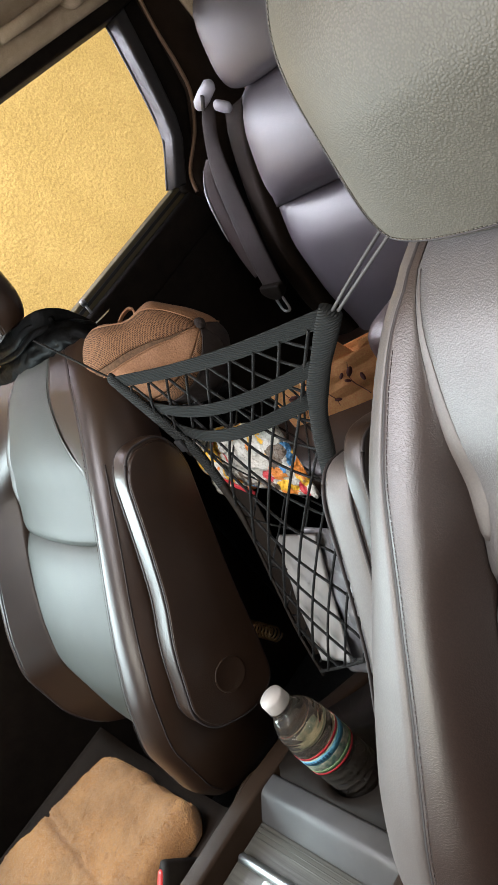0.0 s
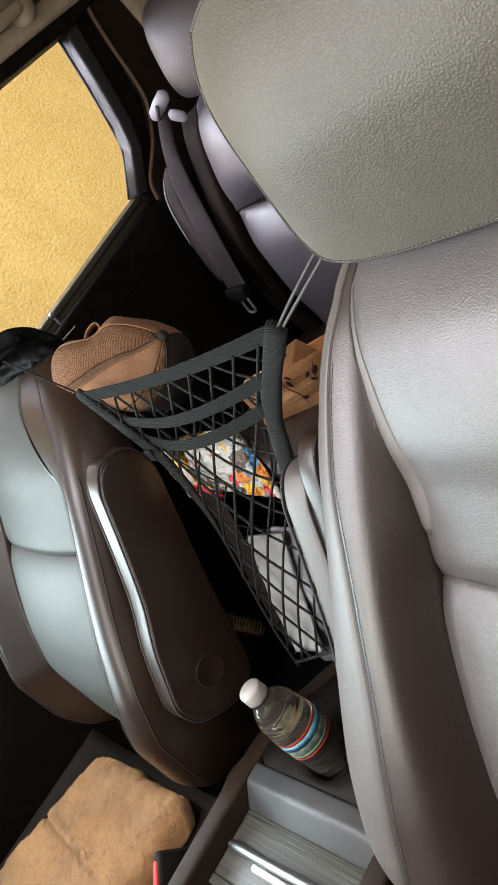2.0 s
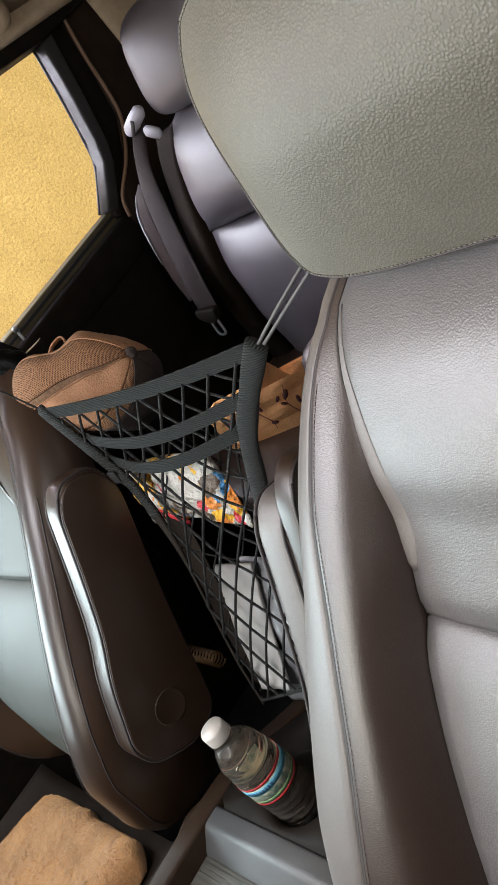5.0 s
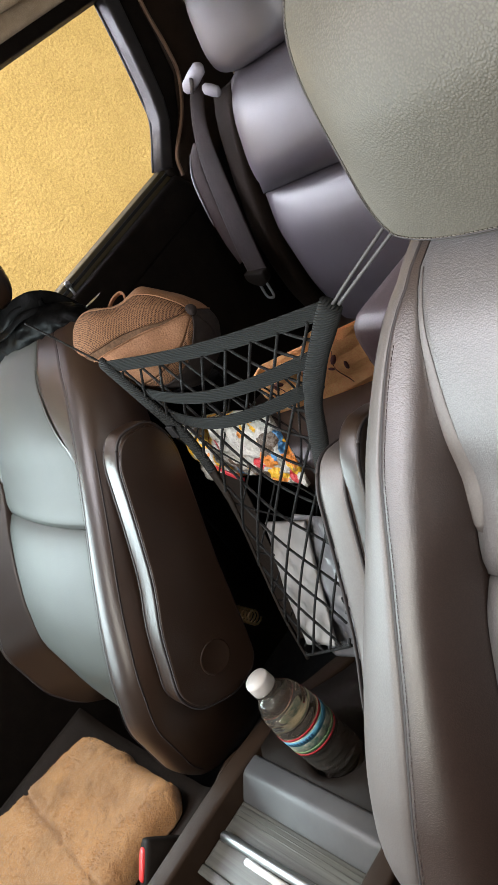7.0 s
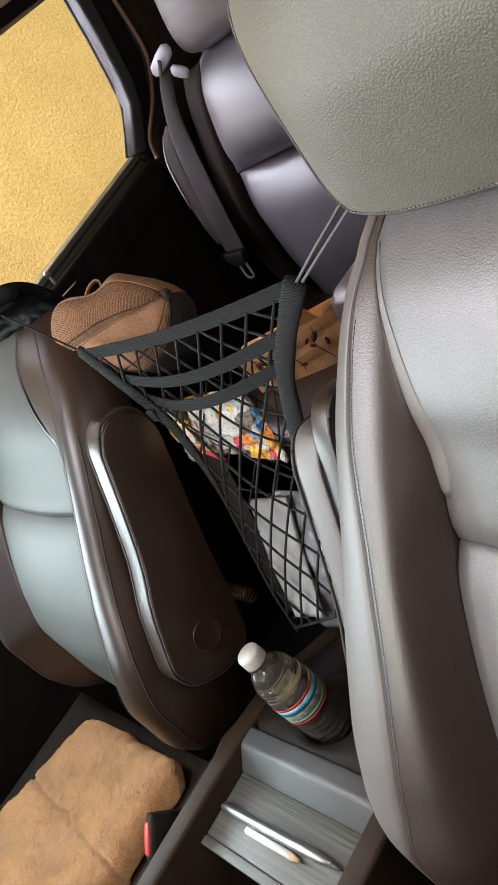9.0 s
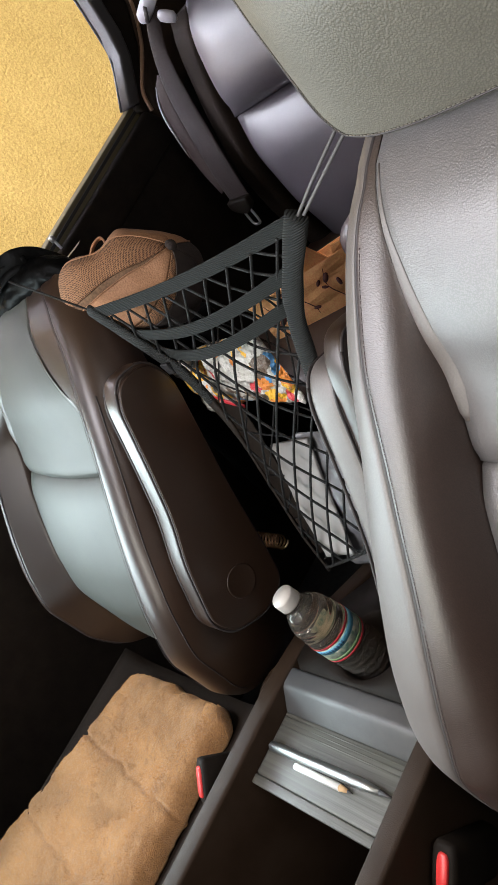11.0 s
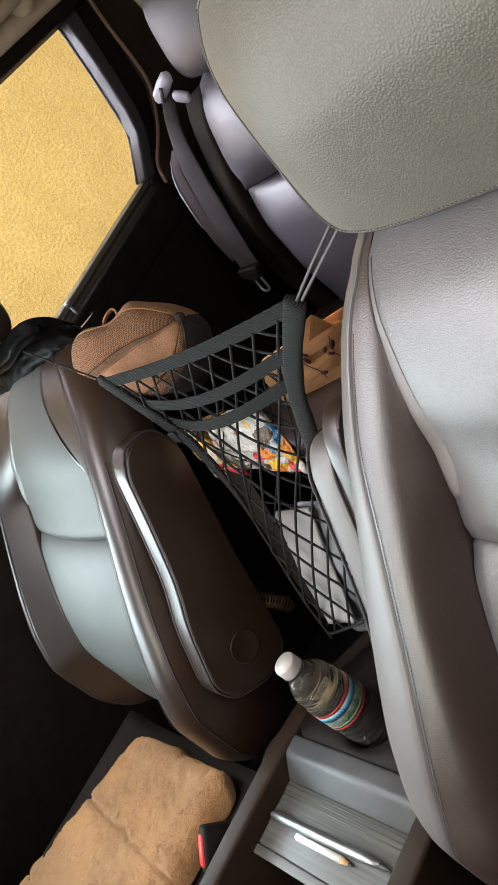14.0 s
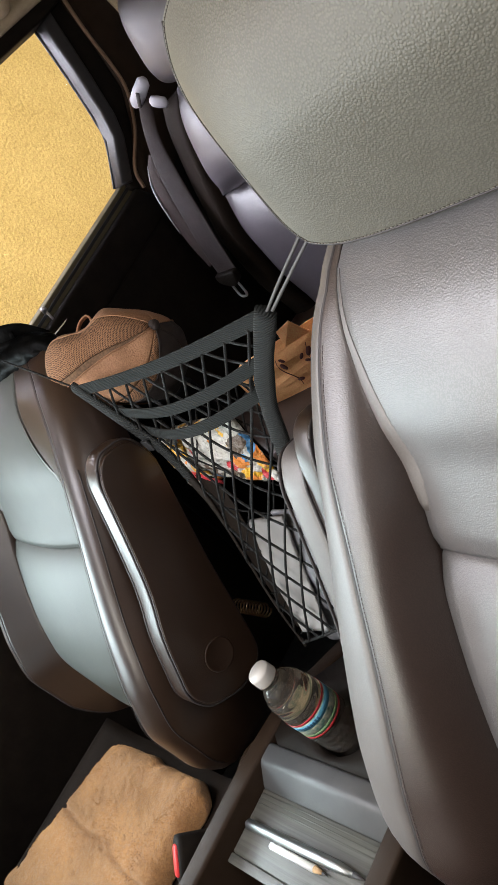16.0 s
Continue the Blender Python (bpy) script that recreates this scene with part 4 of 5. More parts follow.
for i in range(9):
    h = 0.016 + i * 0.009
    profile += [(0.0305, h), (0.0272, h + 0.0030), (0.0272, h + 0.0045), (0.0305, h + 0.0075)]
profile += [(0.0302, 0.098), (0.0300, 0.101), (0.0300, 0.132), (0.0306, 0.135), (0.0302, 0.142), (0.0292, 0.1445), (0.0298, 0.148), (0.0286, 0.152), (0.0290, 0.156), (0.0270, 0.164), (0.0228, 0.173), (0.0172, 0.180), (0.0134, 0.184), (0.0125, 0.188), (0.0155, 0.189), (0.0155, 0.191), (0.0125, 0.192), (0.0125, 0.200)]
part("body", lathe(profile, (BX, BY, BZ), sides=64), CLEAR, bottle, "clear ribbed plastic body full of water")
part("cap", lathe([(0.001, 0.190), (0.0145, 0.190), (0.0150, 0.192), (0.0148, 0.203), (0.0138, 0.2055), (0.001, 0.2062)], (BX, BY, BZ), sides=40), WHITE_CAP, bottle, "white screw cap")
label_mats = [material("label_red", (0.42, 0.02, 0.03), 0.4), material("label_blue", (0.10, 0.34, 0.50), 0.4), material("label_green", (0.16, 0.26, 0.12), 0.45), mottle(material("label_print", (0.30, 0.36, 0.28), 0.45), (0.10, 0.20, 0.16), (0.52, 0.50, 0.40), 130.0, 3.0)]


def band(z0, z1, a0=0.0, a1=2 * math.pi, r=0.0309):
    rows = []
    for k in range(41):
        a = a0 + (a1 - a0) * k / 40
        c, s_ = math.cos(a), math.sin(a)
        rows.append([(BX + q * c, BY + q * s_, BZ + z) for q, z in ((r, z0), (r, z1), (r - 0.0004, z1), (r - 0.0004, z0))])
    return grid(rows, closed=True)


label = part("label", band(0.101, 0.132), label_mats[3], bottle, "printed wrap label with red, blue and green bands")
part("red_band", band(0.1290, 0.1322, r=0.0312), label_mats[0], label)
part("red_band", band(0.1008, 0.1036, r=0.0312), label_mats[0], label)
part("blue_band", band(0.1190, 0.1268, r=0.0312), label_mats[1], label)
part("green_band", band(0.1050, 0.1085, r=0.0312), label_mats[2], label)
# lettering reduced to plain bars
bars = bmesh.new()
for i in range(9):
    a = -1.45 + i * 0.13
    b = band(0.1208, 0.1250, a, a + 0.085, 0.0314)
    me = bpy.data.meshes.new("tmp")
    b.to_mesh(me)
    b.free()
    bars.from_mesh(me)
    bpy.data.meshes.remove(me)
part("lettering", bars, material("label_ink", (0.02, 0.08, 0.16), 0.5), label)
# the bottle leans in the wide cup hole
bottle.location = (BX + 0.0165, BY + 0.0095, BZ)
bottle.rotation_mode = "QUATERNION"
bottle.rotation_quaternion = Vector((0, 0, 1)).rotation_difference(Vector((-0.0165, -0.0095, 0.2)))

# ---------------------------------------------------------------- cargo net between the seats
CORD = woven(material("black_net_cord", (0.004, 0.0043, 0.0043), 0.75), 900.0, 0.0006, "X")
ELASTIC = material("grey_elastic_cord", (0.085, 0.085, 0.085), 0.6)
WEBBING = woven(material("grey_elastic_band", (0.010, 0.0125, 0.0118), 0.85, Specular_IOR_Level=0.3), 190.0, 0.0010, "Z")
BIND = woven(material("ribbed_binding", (0.010, 0.0118, 0.0112), 0.75, Specular_IOR_Level=0.35), 150.0, 0.0011, "Z")
NET_L = bend([(-0.859, 0.364, 0.944), (-0.781, 0.345, 0.874), (-0.746, 0.335, 0.840), (-0.718, 0.315, 0.778), (-0.712, 0.290, 0.700), (-0.702, 0.265, 0.632), (-0.682, 0.245, 0.585)], 10)
NET_R = bend([(-0.450, 0.363, 0.958), (-0.494, 0.358, 0.916), (-0.525, 0.352, 0.879), (-0.546, 0.342, 0.832), (-0.563, 0.320, 0.769), (-0.578, 0.285, 0.695), (-0.585, 0.250, 0.625)], 10)


def net_at(u, v, back=0.0):
    """A place on the net: u across from the passenger's side, v down; back: how far behind the front layer."""
    f = max(0.0, min(0.9999, v)) * (len(NET_L) - 1)
    i = int(f)
    a = NET_L[i].lerp(NET_L[i + 1], f - i)
    b = NET_R[i].lerp(NET_R[i + 1], f - i)
    p = a.lerp(b, u)
    sag = math.sin(math.pi * min(1, max(0, u)))
    p.y += back * sag * (0.4 + v) - 0.012 * sag * math.sin(math.pi * v)
    p.z -= 0.008 * sag * (1 - v)
    return p


net = thing("cargo_net", (-0.65, 0.30, 0.46), "black elastic cargo net stretched between the front seats", "cargo net")


def strands(cell, slope, v0, v1, back, radius, shift=0.0):
    """Two families of slanting cords with even meshes, cut off at the net's edges."""
    steps = [v0 + (v1 - v0) * k / 110 for k in range(111)]
    centre = [net_at(0.5, v) for v in steps]
    along = [0.0]
    for a, b in zip(centre, centre[1:]):
        along.append(along[-1] + (b - a).length)
    wide = [(net_at(1.0, v) - net_at(0.0, v)).length for v in steps]
    bm = bmesh.new()
    reach = int((along[-1] * slope + wide[0]) / cell) + 2
    for way in (1, -1):
        for i in range(-reach, reach + 1):
            run = []
            for v, s, w in zip(steps, along, wide):
                u = 0.5 + (i * cell + shift + way * slope * s) / w
                if -0.01 <= u <= 1.01:
                    run.append(net_at(u, v, back) + Vector((0, 0.0012 * way, 0)))
                elif len(run) > 2:
                    tube(run, radius, 6, into=bm)
                    run = []
                else:
                    run = []
            if len(run) > 2:
                tube(run, radius, 6, into=bm)
    return bm


part("netting", strands(0.042, 0.95, 0.03, 0.985, 0.0, 0.00150), CORD, net)
part("netting", strands(0.046, 0.90, 0.20, 0.96, 0.050, 0.0011, 0.012), CORD, net)
part("tag", box(NET_L[13] + Vector((-0.002, -0.010, -0.012)), NET_L[13] + Vector((0.012, -0.0065, 0.004)), 0.001), RUBBER, net, "small black sewn tag")
strip = [q + Vector((-0.030, 0.030, -0.006)) for i, q in enumerate(NET_L[16:])]
part("edge_strap", ribbon(strip, 0.034, 0.002, (1, 0.15, 0.25)), PLASTIC_BLACK, net, "wide matt black strap along the net's edge")
part("bottom_hem", tube([net_at(u / 16, 0.985, 0.0) for u in range(17)], 0.0019, 8), CORD, net)
part("top_band", ribbon([net_at(u / 20, 0.012, 0.0) for u in range(21)], 0.0145, 0.0022, (0.1, 0.2, 1)), WEBBING, net)
part("middle_band", ribbon([Vector((-0.812 + 0.318 * k / 20, 0.358 - 0.018 * math.sin(math.pi * k / 20), 0.900 + 0.016 * (k / 20) ** 2 - 0.006 * math.sin(math.pi * k / 20))) for k in range(21)], 0.0130, 0.0022, (0.1, 0.2, 1)), WEBBING, net)
part("lower_band", ribbon([Vector((-0.782 + 0.258 * k / 20, 0.352 - 0.022 * math.sin(math.pi * k / 20), 0.872 + 0.014 * (k / 20) ** 2 - 0.004 * math.sin(math.pi * k / 20))) for k in range(21)], 0.0130, 0.0022, (0.1, 0.2, 1)), WEBBING, net)
part("side_binding", tube(NET_R[:46], [0.0102 + 0.0005 * math.sin(i * 0.5) for i in range(46)], 14, 0.55, (0, 1, 0)), BIND, net, "ribbed grey elastic binding")
part("side_binding", tube(NET_L[:27], [0.0105 - 0.0002 * max(0, i - 18) for i in range(27)], 12, 0.5, (0, 1, 0)), BIND, net, "ribbed grey elastic binding")
part("edge_cord", tube(NET_L[26:], [max(0.0028, 0.0085 - 0.0006 * i) for i in range(len(NET_L) - 26)], 12, 0.5, (0, 1, 0)), PLASTIC_BLACK, net, "black cord along the net's edge")
for s in (-1, 1):
    part("cord", tube(bend([(-0.447 + s * 0.004, 0.363, 0.956), (-0.412 + s * 0.006, 0.372, 0.976), (-0.365 + s * 0.008, 0.395, 1.003)], 8), 0.0014, 8), ELASTIC, net, "thin elastic cord")
part("cord", tube([(-0.858, 0.364, 0.944), (-0.893, 0.357, 0.987), (-0.928, 0.350, 1.028)], 0.0013, 8), CORD, net, "thin elastic cord")

# ---------------------------------------------------------------- things in and behind the net
PRINT = material("printed_foil_bag", (0.6, 0.58, 0.54), 0.35)
pv = node(PRINT, "ShaderNodeTexVoronoi", Scale=60.0)
pe = node(PRINT, "ShaderNodeTexVoronoi", Scale=60.0)
pe.feature = "DISTANCE_TO_EDGE"
pw = node(PRINT, "ShaderNodeTexNoise", Scale=45.0, Detail=2.0)
link(PRINT, coords(PRINT), pw.inputs["Vector"])
pm = PRINT.node_tree.nodes.new("ShaderNodeMix")
pm.data_type = "VECTOR"
pm.inputs[0].default_value = 0.05
link(PRINT, coords(PRINT), pm.inputs[4])
link(PRINT, pw.outputs["Color"], pm.inputs[5])
link(PRINT, pm.outputs[1], pv.inputs["Vector"])
pr = PRINT.node_tree.nodes.new("ShaderNodeValToRGB")
pr.color_ramp.interpolation = "CONSTANT"
stops = [(0.0, (0.50, 0.48, 0.44)), (0.30, (0.10, 0.07, 0.05)), (0.37, (0.75, 0.42, 0.03)), (0.54, (0.46, 0.44, 0.40)), (0.69, (0.50, 0.03, 0.04)), (0.74, (0.72, 0.24, 0.04)), (0.83, (0.08, 0.26, 0.52)), (0.87, (0.48, 0.46, 0.42))]
for i, (p, c) in enumerate(stops):
    e = pr.color_ramp.elements[0] if i == 0 else pr.color_ramp.elements.new(p) if i < len(stops) else None
    e.position, e.color = p, (*c, 1)
pr.color_ramp.elements[-1].color = (0.48, 0.46, 0.42, 1)
sep = PRINT.node_tree.nodes.new("ShaderNodeSeparateColor")
link(PRINT, pv.outputs["Color"], sep.inputs[0])
link(PRINT, sep.outputs[0], pr.inputs[0])
link(PRINT, pm.outputs[1], pe.inputs["Vector"])
ink = PRINT.node_tree.nodes.new("ShaderNodeMapRange")
ink.inputs["From Min"].default_value, ink.inputs["From Max"].default_value = 0.0, 0.012
link(PRINT, pe.outputs["Distance"], ink.inputs["Value"])
blend = PRINT.node_tree.nodes.new("ShaderNodeMix")
blend.data_type = "RGBA"
blend.inputs["A"].default_value = (0.10, 0.08, 0.075, 1)
link(PRINT, ink.outputs[0], blend.inputs[0])
link(PRINT, pr.outputs[0], blend.inputs["B"])
link(PRINT, blend.outputs["Result"], bsdf(PRINT).inputs["Base Color"])
noise_bump(PRINT, 60.0, 0.020, 4.0)


def crumpled(name, place, mat, label, category, amount=0.008, scale=26.0, thick=0.02):
    """A crumpled sheet-like pouch spread over place(u, v)."""
    rows, back = [], []
    for i in range(29):
        row, brow = [], []
        for k in range(33):
            u, v = k / 32, i / 28
            p = Vector(place(u, v))
            n = noise.fractal(p * scale, 1.0, 2.0, 3)
            belly = math.sin(math.pi * u) ** 0.5 * math.sin(math.pi * v) ** 0.5
            q = p + Vector((0.3, -1, 0.3)) * (amount * (n + 0.8 * abs(noise.noise(p * scale * 0.6))) + thick * 0.5 * belly)
            row.append(q)
            brow.append(p + Vector((0, 1, 0)) * (0.002 + thick * 0.5 * belly))
        rows.append(row)
        back.append(brow)
    return single(name, grid([a + b[::-1] for a, b in zip(rows, back)], closed=True, caps=True), mat, label, category)


snack = crumpled("snack_bag", lambda u, v: Vector((-0.826 + 0.205 * u + 0.03 * v * (1 - u), 0.362 - 0.012 * v, 0.853 - 0.092 * v + 0.012 * math.sin(3 * u) - 0.02 * (1 - u) * (1 - v))), PRINT, "crumpled colourful printed snack bag in the net pocket", "snack bag", 0.010, scale=34.0)
edge_way = bend([(-0.790, 0.350, 0.822), (-0.772, 0.347, 0.800), (-0.748, 0.345, 0.783), (-0.720, 0.344, 0.772)], 8)
part("bottom_seal", ribbon([q + 0.002 * Vector((0, noise.noise(q * 90), noise.noise(q * 70 + Vector((4, 0, 0))))) for q in edge_way], 0.005, 0.0012, (0, 0.3, 1)), label_mats[0], snack, "crimped red seal of the bag")
PAPER = mottle(material("white_paper", (0.22, 0.21, 0.20), 0.7), (0.18, 0.17, 0.165), (0.26, 0.25, 0.24), 12.0)
noise_bump(PAPER, 18.0, 0.0015)
crumpled("paper_sheet", lambda u, v: Vector((-0.702 + 0.075 * u + (0.026 - 0.020 * u) * v * v, 0.322 - 0.066 * v, 0.727 - 0.124 * v + 0.010 * u)), PAPER, "white crumpled paper sheets stuck in the net", "paper", 0.0035, scale=18.0, thick=0.006)
GREYBAG = mottle(material("grey_plastic_film", (0.12, 0.12, 0.13), 0.3), (0.10, 0.10, 0.11), (0.16, 0.16, 0.17), 30.0)
crumpled("plastic_bag", lambda u, v: Vector((-0.655 + 0.075 * u, 0.330 - 0.070 * v, 0.735 - 0.145 * v)), GREYBAG, "crumpled dark grey plastic bag beside the paper", "plastic bag", 0.006, scale=30.0, thick=0.01)

# mesh cap
CAP_TAN = mottle(material("tan_suede", (0.36, 0.19, 0.10), 0.9), (0.33, 0.17, 0.09), (0.40, 0.215, 0.12), 30.0, fine=500.0)
noise_bump(CAP_TAN, 500.0, 0.0008)
CAP_MESH = mottle(material("tan_mesh", (0.33, 0.18, 0.10), 0.9), (0.28, 0.15, 0.08), (0.38, 0.21, 0.12), 40.0)
mx = node(CAP_MESH, "ShaderNodeTexVoronoi", Scale=520.0, Randomness=0.22)
link(CAP_MESH, coords(CAP_MESH), mx.inputs["Vector"])
mr = CAP_MESH.node_tree.nodes.new("ShaderNodeValToRGB")
mr.color_ramp.elements[0].position, mr.color_ramp.elements[1].position = 0.33, 0.56
mr.color_ramp.elements[0].color, mr.color_ramp.elements[1].color = (0.045, 0.021, 0.010, 1), (0.29, 0.150, 0.076, 1)
link(CAP_MESH, mx.outputs["Distance"], mr.inputs[0])
link(CAP_MESH, mr.outputs[0], bsdf(CAP_MESH).inputs["Base Color"])
bump(CAP_MESH, mx.outputs["Distance"], 0.0005)
CAP_MESH_DARK = mottle(material("brown_mesh", (0.13, 0.075, 0.04), 0.9), (0.10, 0.055, 0.03), (0.17, 0.10, 0.055), 300.0)
CAP_DARK = mottle(material("dark_brown_cloth", (0.035, 0.025, 0.022), 0.9), (0.028, 0.02, 0.018), (0.045, 0.033, 0.029), 60.0)
noise_bump(CAP_DARK, 700.0, 0.0006)
hat = thing("baseball_cap", (-0.907, 0.456, 0.835), "tan baseball cap with mesh panels and a dark brown front", "cap")
CAP_MID = Vector((-0.907, 0.456, 0.912))
# long, short and facing axes of the slumped crown, and their half lengths
CAP_AXES = (Vector((0.567, 0.488, -0.663)), Vector((0.073, 0.773, 0.631)), Vector((0.820, -0.406, 0.403)))
CAP_HALF = (0.0930, 0.0620, 0.0720)
cap_pole = Vector((0.52, 0.48, 0.70)).normalized()
cap_left = (Vector((-1, -0.12, 0)) - cap_pole * cap_pole.dot(Vector((-1, -0.12, 0)))).normalized()
cap_down = cap_left.cross(cap_pole)
if cap_down.y > 0:
    cap_down = -cap_down


def crown(a, e, scale=1.0):
    """A place on the crown: a round the button in degrees from the rear rim, e from the button (0) to the rim (1)."""
    a, e = radians(a), radians(118 * e)
    n = cap_pole * math.cos(e) + (cap_left * math.cos(a) + cap_down * math.sin(a)) * math.sin(e)
    n = n / sum(abs(c) ** 2.7 for c in n) ** (1 / 2.7)
    n.y -= 0.10 * max(0, -n.x) ** 2
    k = min(1.0, max(0.0, (-0.14 - n.x) / 0.30))
    n.y -= 0.44 * k * k * (3 - 2 * k) * max(0, n.y)
    p = CAP_MID + sum((CAP_AXES[i] * CAP_HALF[i] * n[i] * scale for i in range(3)), Vector())
    return p + 0.0035 * Vector((noise.noise(p * 30), noise.noise(p * 30 + Vector((9, 0, 0))), noise.noise(p * 30 + Vector((0, 9, 0)))))


def crown_piece(name, a0, a1, e0, e1, mat, lift=0.0, gap=0.4, label=""):
    rows, inside = [], []
    for i in range(21):
        e = e0 + (e1 - e0) * i / 20
        row, irow = [], []
        for k in range(17):
            a = a0 + gap + (a1 - a0 - 2 * gap) * k / 16
            seam = 1 + 0.010 * math.sin(math.pi * k / 16) ** 0.5 + lift
            row.append(crown(a, e, seam))
            irow.append(crown(a, e, seam - 0.03))
        rows.append(row)
        inside.append(irow)
    return part(name, grid([p + q[::-1] for p, q in zip(rows, inside)], closed=True, caps=True), mat, hat, label)


for a0, a1, mat, label in (
    (-84, -18, CAP_TAN, ""), (-18, 44, CAP_MESH, "open mesh panel"), (51, 92, CAP_TAN, "suede side panel"), (92, 104, CAP_MESH, "open mesh panel"),
    (104, 160, CAP_DARK, "dark brown front panel"), (160, 228, CAP_DARK, "dark brown front panel"), (228, 276, CAP_TAN, ""),
):
    crown_piece("panel", a0, a1, 0.03, 1.0, mat, label=label)
crown_piece("stripe", 44, 51, 0.10, 1.0, CAP_MESH_DARK, 0.004, label="dark mesh stripe")
for a in (-18, 51, 104, 228):
    part("seam_tape", tube([crown(a, 0.03 + 0.97 * k / 24, 1.008) for k in range(25)], 0.0014, 6, 0.6), CAP_TAN if a != 104 else CAP_DARK, hat)
part("sweatband", tube([crown(-84 + 360 * k / 72, 1.0, 0.99) for k in range(73)], 0.0036, 8), CAP_TAN, hat, "tan hem along the rim")
loop = [CAP_MID + CAP_AXES[0] * x + CAP_AXES[1] * y + CAP_AXES[2] * -0.012 for x, y in ((-0.056, 0.034), (-0.053, 0.046), (-0.046, 0.0555), (-0.040, 0.0555), (-0.036, 0.047), (-0.034, 0.034))]
part("strap", ribbon(bend(loop, 5), 0.014, 0.0025, CAP_AXES[2]), CAP_TAN, hat, "tan strap arched over the rear opening")
knob = crown(0, 0.0, 1.0)
part("button", lathe([(0.001, -0.003), (0.0075, -0.003), (0.0080, 0.002), (0.0055, 0.0055), (0.001, 0.0068)], knob, CAP_AXES[0] * 0.3 + CAP_AXES[1] * 0.6 + CAP_AXES[2] * 0.7, 20), CAP_DARK, hat, "cloth button on the crown")

# paper bag on the rear seat
KRAFT = mottle(material("kraft_paper", (0.80, 0.42, 0.17), 0.85), (0.74, 0.37, 0.14), (0.86, 0.47, 0.20), 20.0, fine=400.0)
noise_bump(KRAFT, 25.0, 0.004)
PRINT_DARK = material("maroon_print", (0.10, 0.025, 0.02), 0.8)
kraft = thing("paper_bag", (-1.07, 0.80, 0.537), "open brown kraft paper bag printed with maroon flowers", "paper bag")
A, B = Vector((-1.205, 0.729, 0.0)), Vector((-0.92, 0.840, 0.0))
out = (Vector((-0.36, 0.93, 0))).normalized()


def kraft_at(u, h, depth=0.0):
    p = A.lerp(B, u) + out * depth
    return Vector((p.x, p.y, 0.537 + h * (0.088 + 0.016 * u)))


rows = []
for i in range(9):
    h = i / 8
    row = []
    for u, d in [(0, 0), (0.25, -0.004), (0.5, -0.007), (0.75, -0.004), (1, 0), (1.01, 0.02), (1, 0.045), (0.5, 0.047), (0, 0.045), (-0.01, 0.02)]:
        row.append(kraft_at(u, h, d + 0.006 * noise.noise(Vector((u * 5, h * 4, d * 30)))))
    rows.append(row)
inner_rows = [[Vector((p.x, p.y, p.z)).lerp(Vector((-1.02, 0.82, p.z)), 0.03) for p in row] for row in rows]
part("body", grid([*rows, *inner_rows[::-1]], closed=True), KRAFT, kraft, smooth=False)
for u0, u1, tip, lean in ((0.46, 0.66, 0.60, 0.045), (0.70, 1.0, 0.84, 0.020)):
    a, b, c = kraft_at(u0, 0.99), kraft_at(u1, 0.99), kraft_at(tip, 1.0) + Vector((0.012, -0.01, lean))
    d = kraft_at(u0 + 0.04, 1.0) + Vector((0, -0.006, lean * 0.8))
    front = [a, b, c, d]
    bm = grid([front, [p + out * 0.0012 for p in front]], closed=True, caps=True)
    part("flap", bm, KRAFT, kraft, smooth=False)
rf = random.Random(8)
for i in range(4):
    u0 = 0.15 + 0.22 * i
    part("stem_print", tube([kraft_at(u0 + 0.03 * math.sin(k * 0.6 + i), 0.15 + 0.75 * k / 8, -0.0095) for k in range(9)], 0.0011, 5, 0.4), PRINT_DARK, kraft)
for i in range(16):
    c = kraft_at(rf.uniform(0.08, 0.95), rf.uniform(0.2, 0.92), -0.0105)
    r, tilt = rf.uniform(0.004, 0.008), rf.uniform(0, 3)
    along = (B - A).normalized()
    ring = [c + along * (r * 1.5 * math.cos(a) * math.cos(tilt) - r * 0.7 * math.sin(a) * math.sin(tilt)) + Vector((0, 0, r * 1.5 * math.cos(a) * math.sin(tilt) + r * 0.7 * math.sin(a) * math.cos(tilt))) for a in (2 * math.pi * k / 10 for k in range(10))]
    part("flower_print", grid([ring, [p + out * 0.0010 for p in ring]], closed=True, caps=True), PRINT_DARK, kraft)

# black bag hung behind the passenger seat
NYLON = mottle(material("black_nylon", (0.002, 0.002, 0.002), 0.45, Specular_IOR_Level=0.03), (0.0015, 0.0015, 0.0015), (0.003, 0.003, 0.003), 30.0)
noise_bump(NYLON, 60.0, 0.0015)
bag = thing("hanging_bag", (-1.02, 0.50, 0.35), "black nylon bag hung behind the passenger headrest", "bag")
rows = []
for i in range(15):
    h = i / 14
    w = 0.16 * (1 - 0.35 * max(0, h - 0.8) * 5 * 0.2)
    ring = []
    for k in range(28):
        a = 2 * math.pi * k / 28
        c, s_ = math.cos(a), math.sin(a)
        p = Vector((-1.04 + w * math.copysign(abs(c) ** 0.6, c), 0.485 + 0.035 * math.copysign(abs(s_) ** 0.6, s_), 0.35 + 0.46 * h))
        p += 0.006 * Vector((noise.noise(p * 14), noise.noise(p * 14 + Vector((5, 0, 0))), 0))
        ring.append(p)
    rows.append(ring)
part("body", grid(rows, closed=True, caps=True), NYLON, bag)
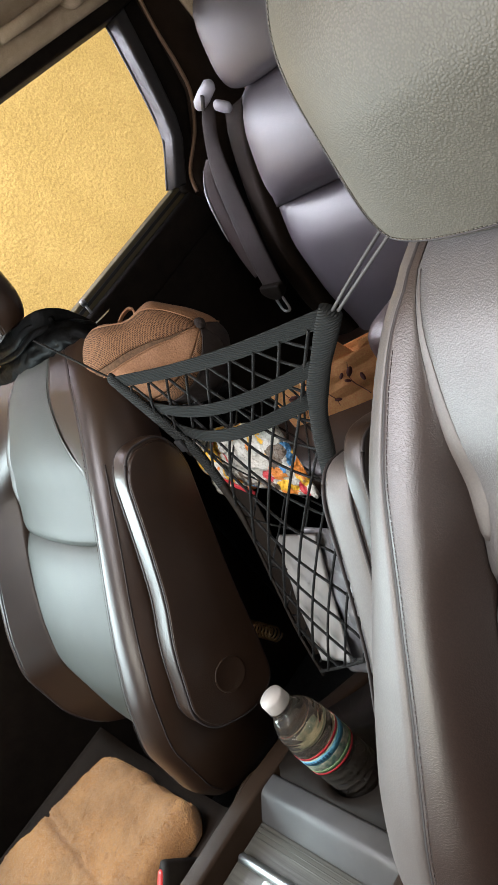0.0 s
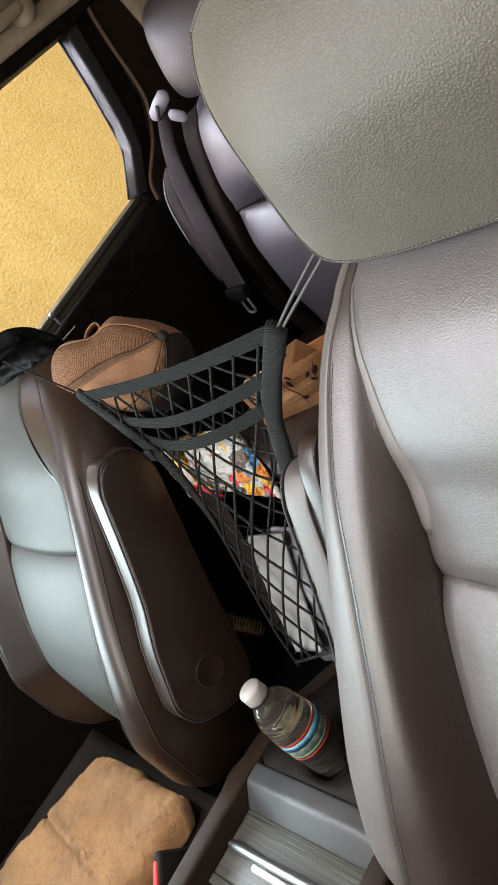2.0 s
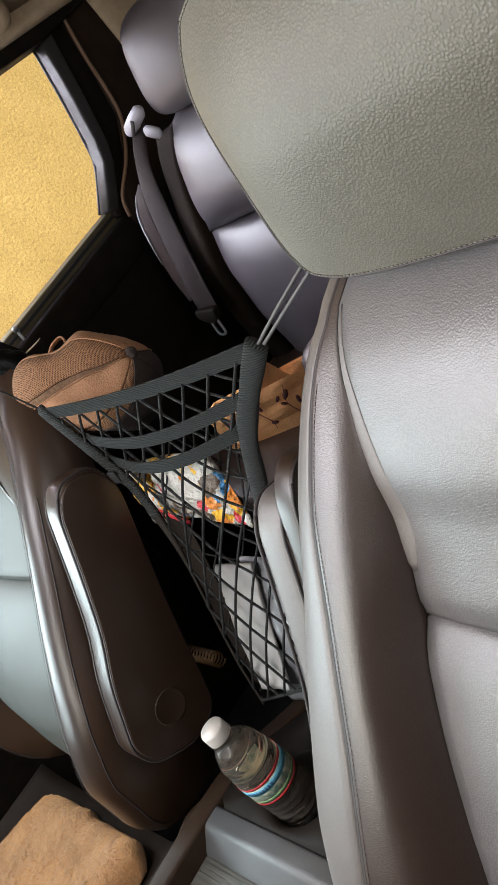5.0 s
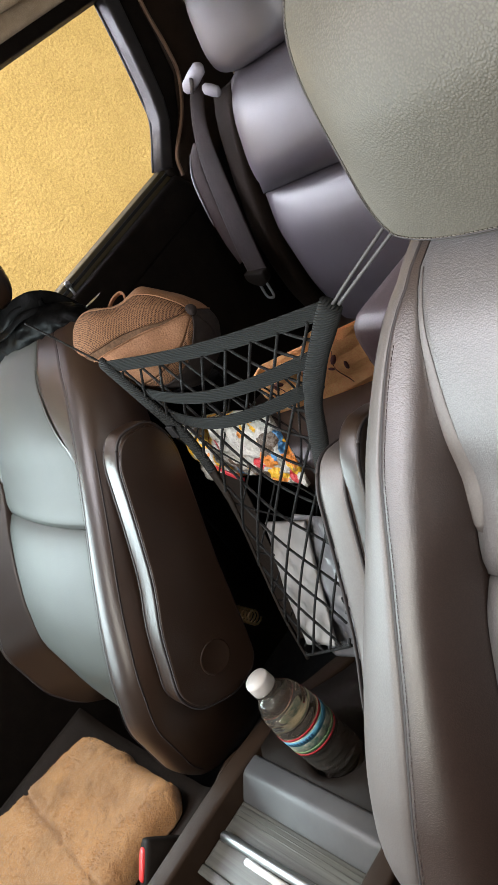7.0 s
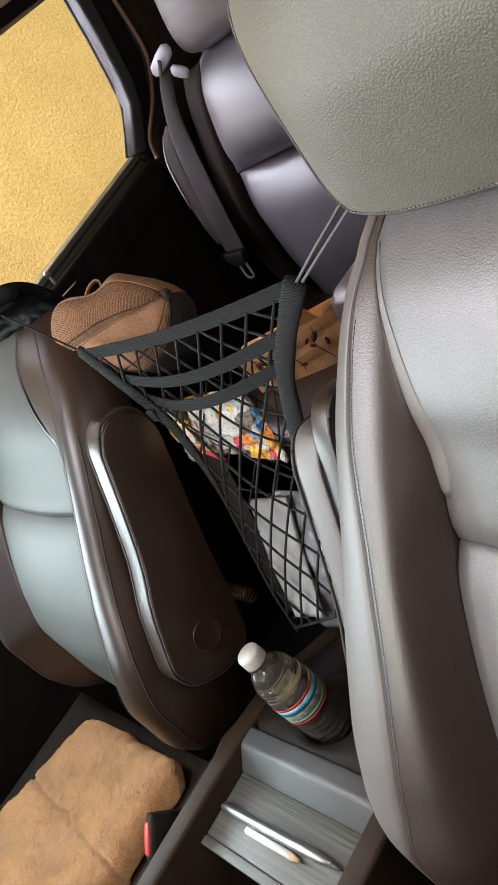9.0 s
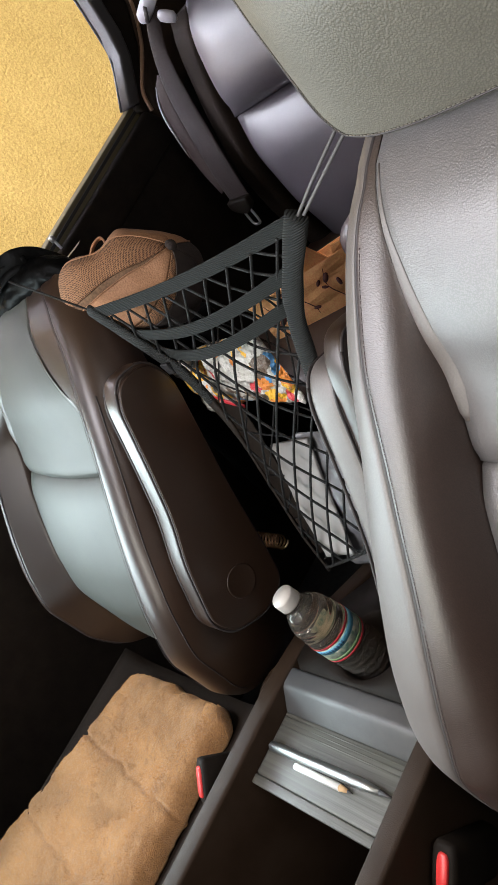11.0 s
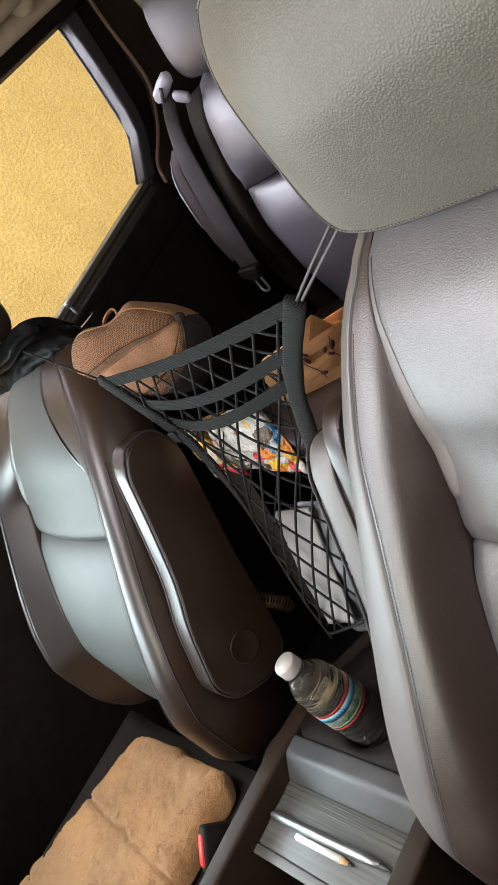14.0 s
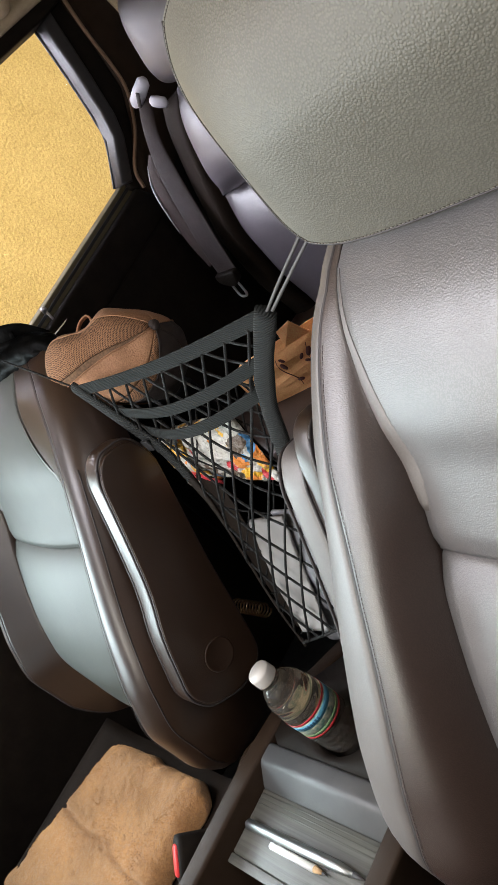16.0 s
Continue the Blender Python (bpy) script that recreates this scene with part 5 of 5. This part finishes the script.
way = bend([(-1.20, 0.390, 1.018), (-1.10, 0.385, 1.024), (-1.045, 0.392, 1.028), (-1.015, 0.412, 1.028), (-1.003, 0.435, 1.00), (-1.005, 0.455, 0.93), (-1.01, 0.47, 0.80)], 10)
way = [q + 0.003 * Vector((noise.noise(q * 40), noise.noise(q * 40 + Vector((3, 0, 0))), noise.noise(q * 40 + Vector((0, 3, 0))))) for q in way]
part("strap", ribbon(way, 0.028, 0.004, (0.25, 0.35, 1)), NYLON, bag, "black nylon strap round the headrest")
for k in range(2):
    fold = bend([(-1.19 + 0.02 * k, 0.384, 1.004 + 0.012 * k), (-1.08, 0.376 + 0.004 * k, 1.010 + 0.010 * k), (-1.03 - 0.01 * k, 0.392, 1.020 + 0.009 * k), (-1.005, 0.420, 1.012 + 0.008 * k)], 8)
    part("fold", ribbon(fold, 0.010, 0.003, (0.2, 0.8 - 0.5 * k, 1)), NYLON, bag)
# gathered top of the bag, crumpled over the shoulder of the seat
gather = bend([(-1.32, 0.395, 0.955), (-1.22, 0.395, 0.972), (-1.13, 0.397, 0.985), (-1.06, 0.402, 0.994), (-1.005, 0.412, 0.994), (-0.962, 0.424, 0.978), (-0.940, 0.436, 0.950)], 10)
rows = []
for i, q in enumerate(gather):
    d = (gather[min(i + 1, len(gather) - 1)] - gather[max(i - 1, 0)]).normalized()
    side = d.cross(Vector((0, 0, 1))).normalized()
    rise = side.cross(d)
    end = math.sin(math.pi * min(1.0, max(0.04, (len(gather) - 1 - i) / 14)) / 2)
    ring = []
    for k in range(32):
        a = 2 * math.pi * k / 32
        n = side * math.cos(a) + rise * math.sin(a)
        crease = abs(noise.noise(q * 26 + n * 1.6)) * 0.7 + abs(noise.noise(q * 60 + n * 3.0)) * 0.3
        ring.append(q + n * (0.024 - 0.014 * crease) * end)
    rows.append(ring)
part("gathered_top", grid(rows, closed=True, caps=True), NYLON, bag, "crumpled black top of the bag")

latch = thing("door_lock_knob", (-1.475, 0.684, 0.91), "small chrome lock knob on the rear door sill", "lock knob")
part("stem", tube([(-1.475, 0.684, 0.905), (-1.472, 0.684, 0.940)], 0.003, 10), CHROME, latch)
part("knob", lathe([(0.001, 0.0), (0.006, 0.0), (0.0065, 0.008), (0.005, 0.012), (0.001, 0.013)], (-1.472, 0.684, 0.938), sides=18), CHROME, latch)
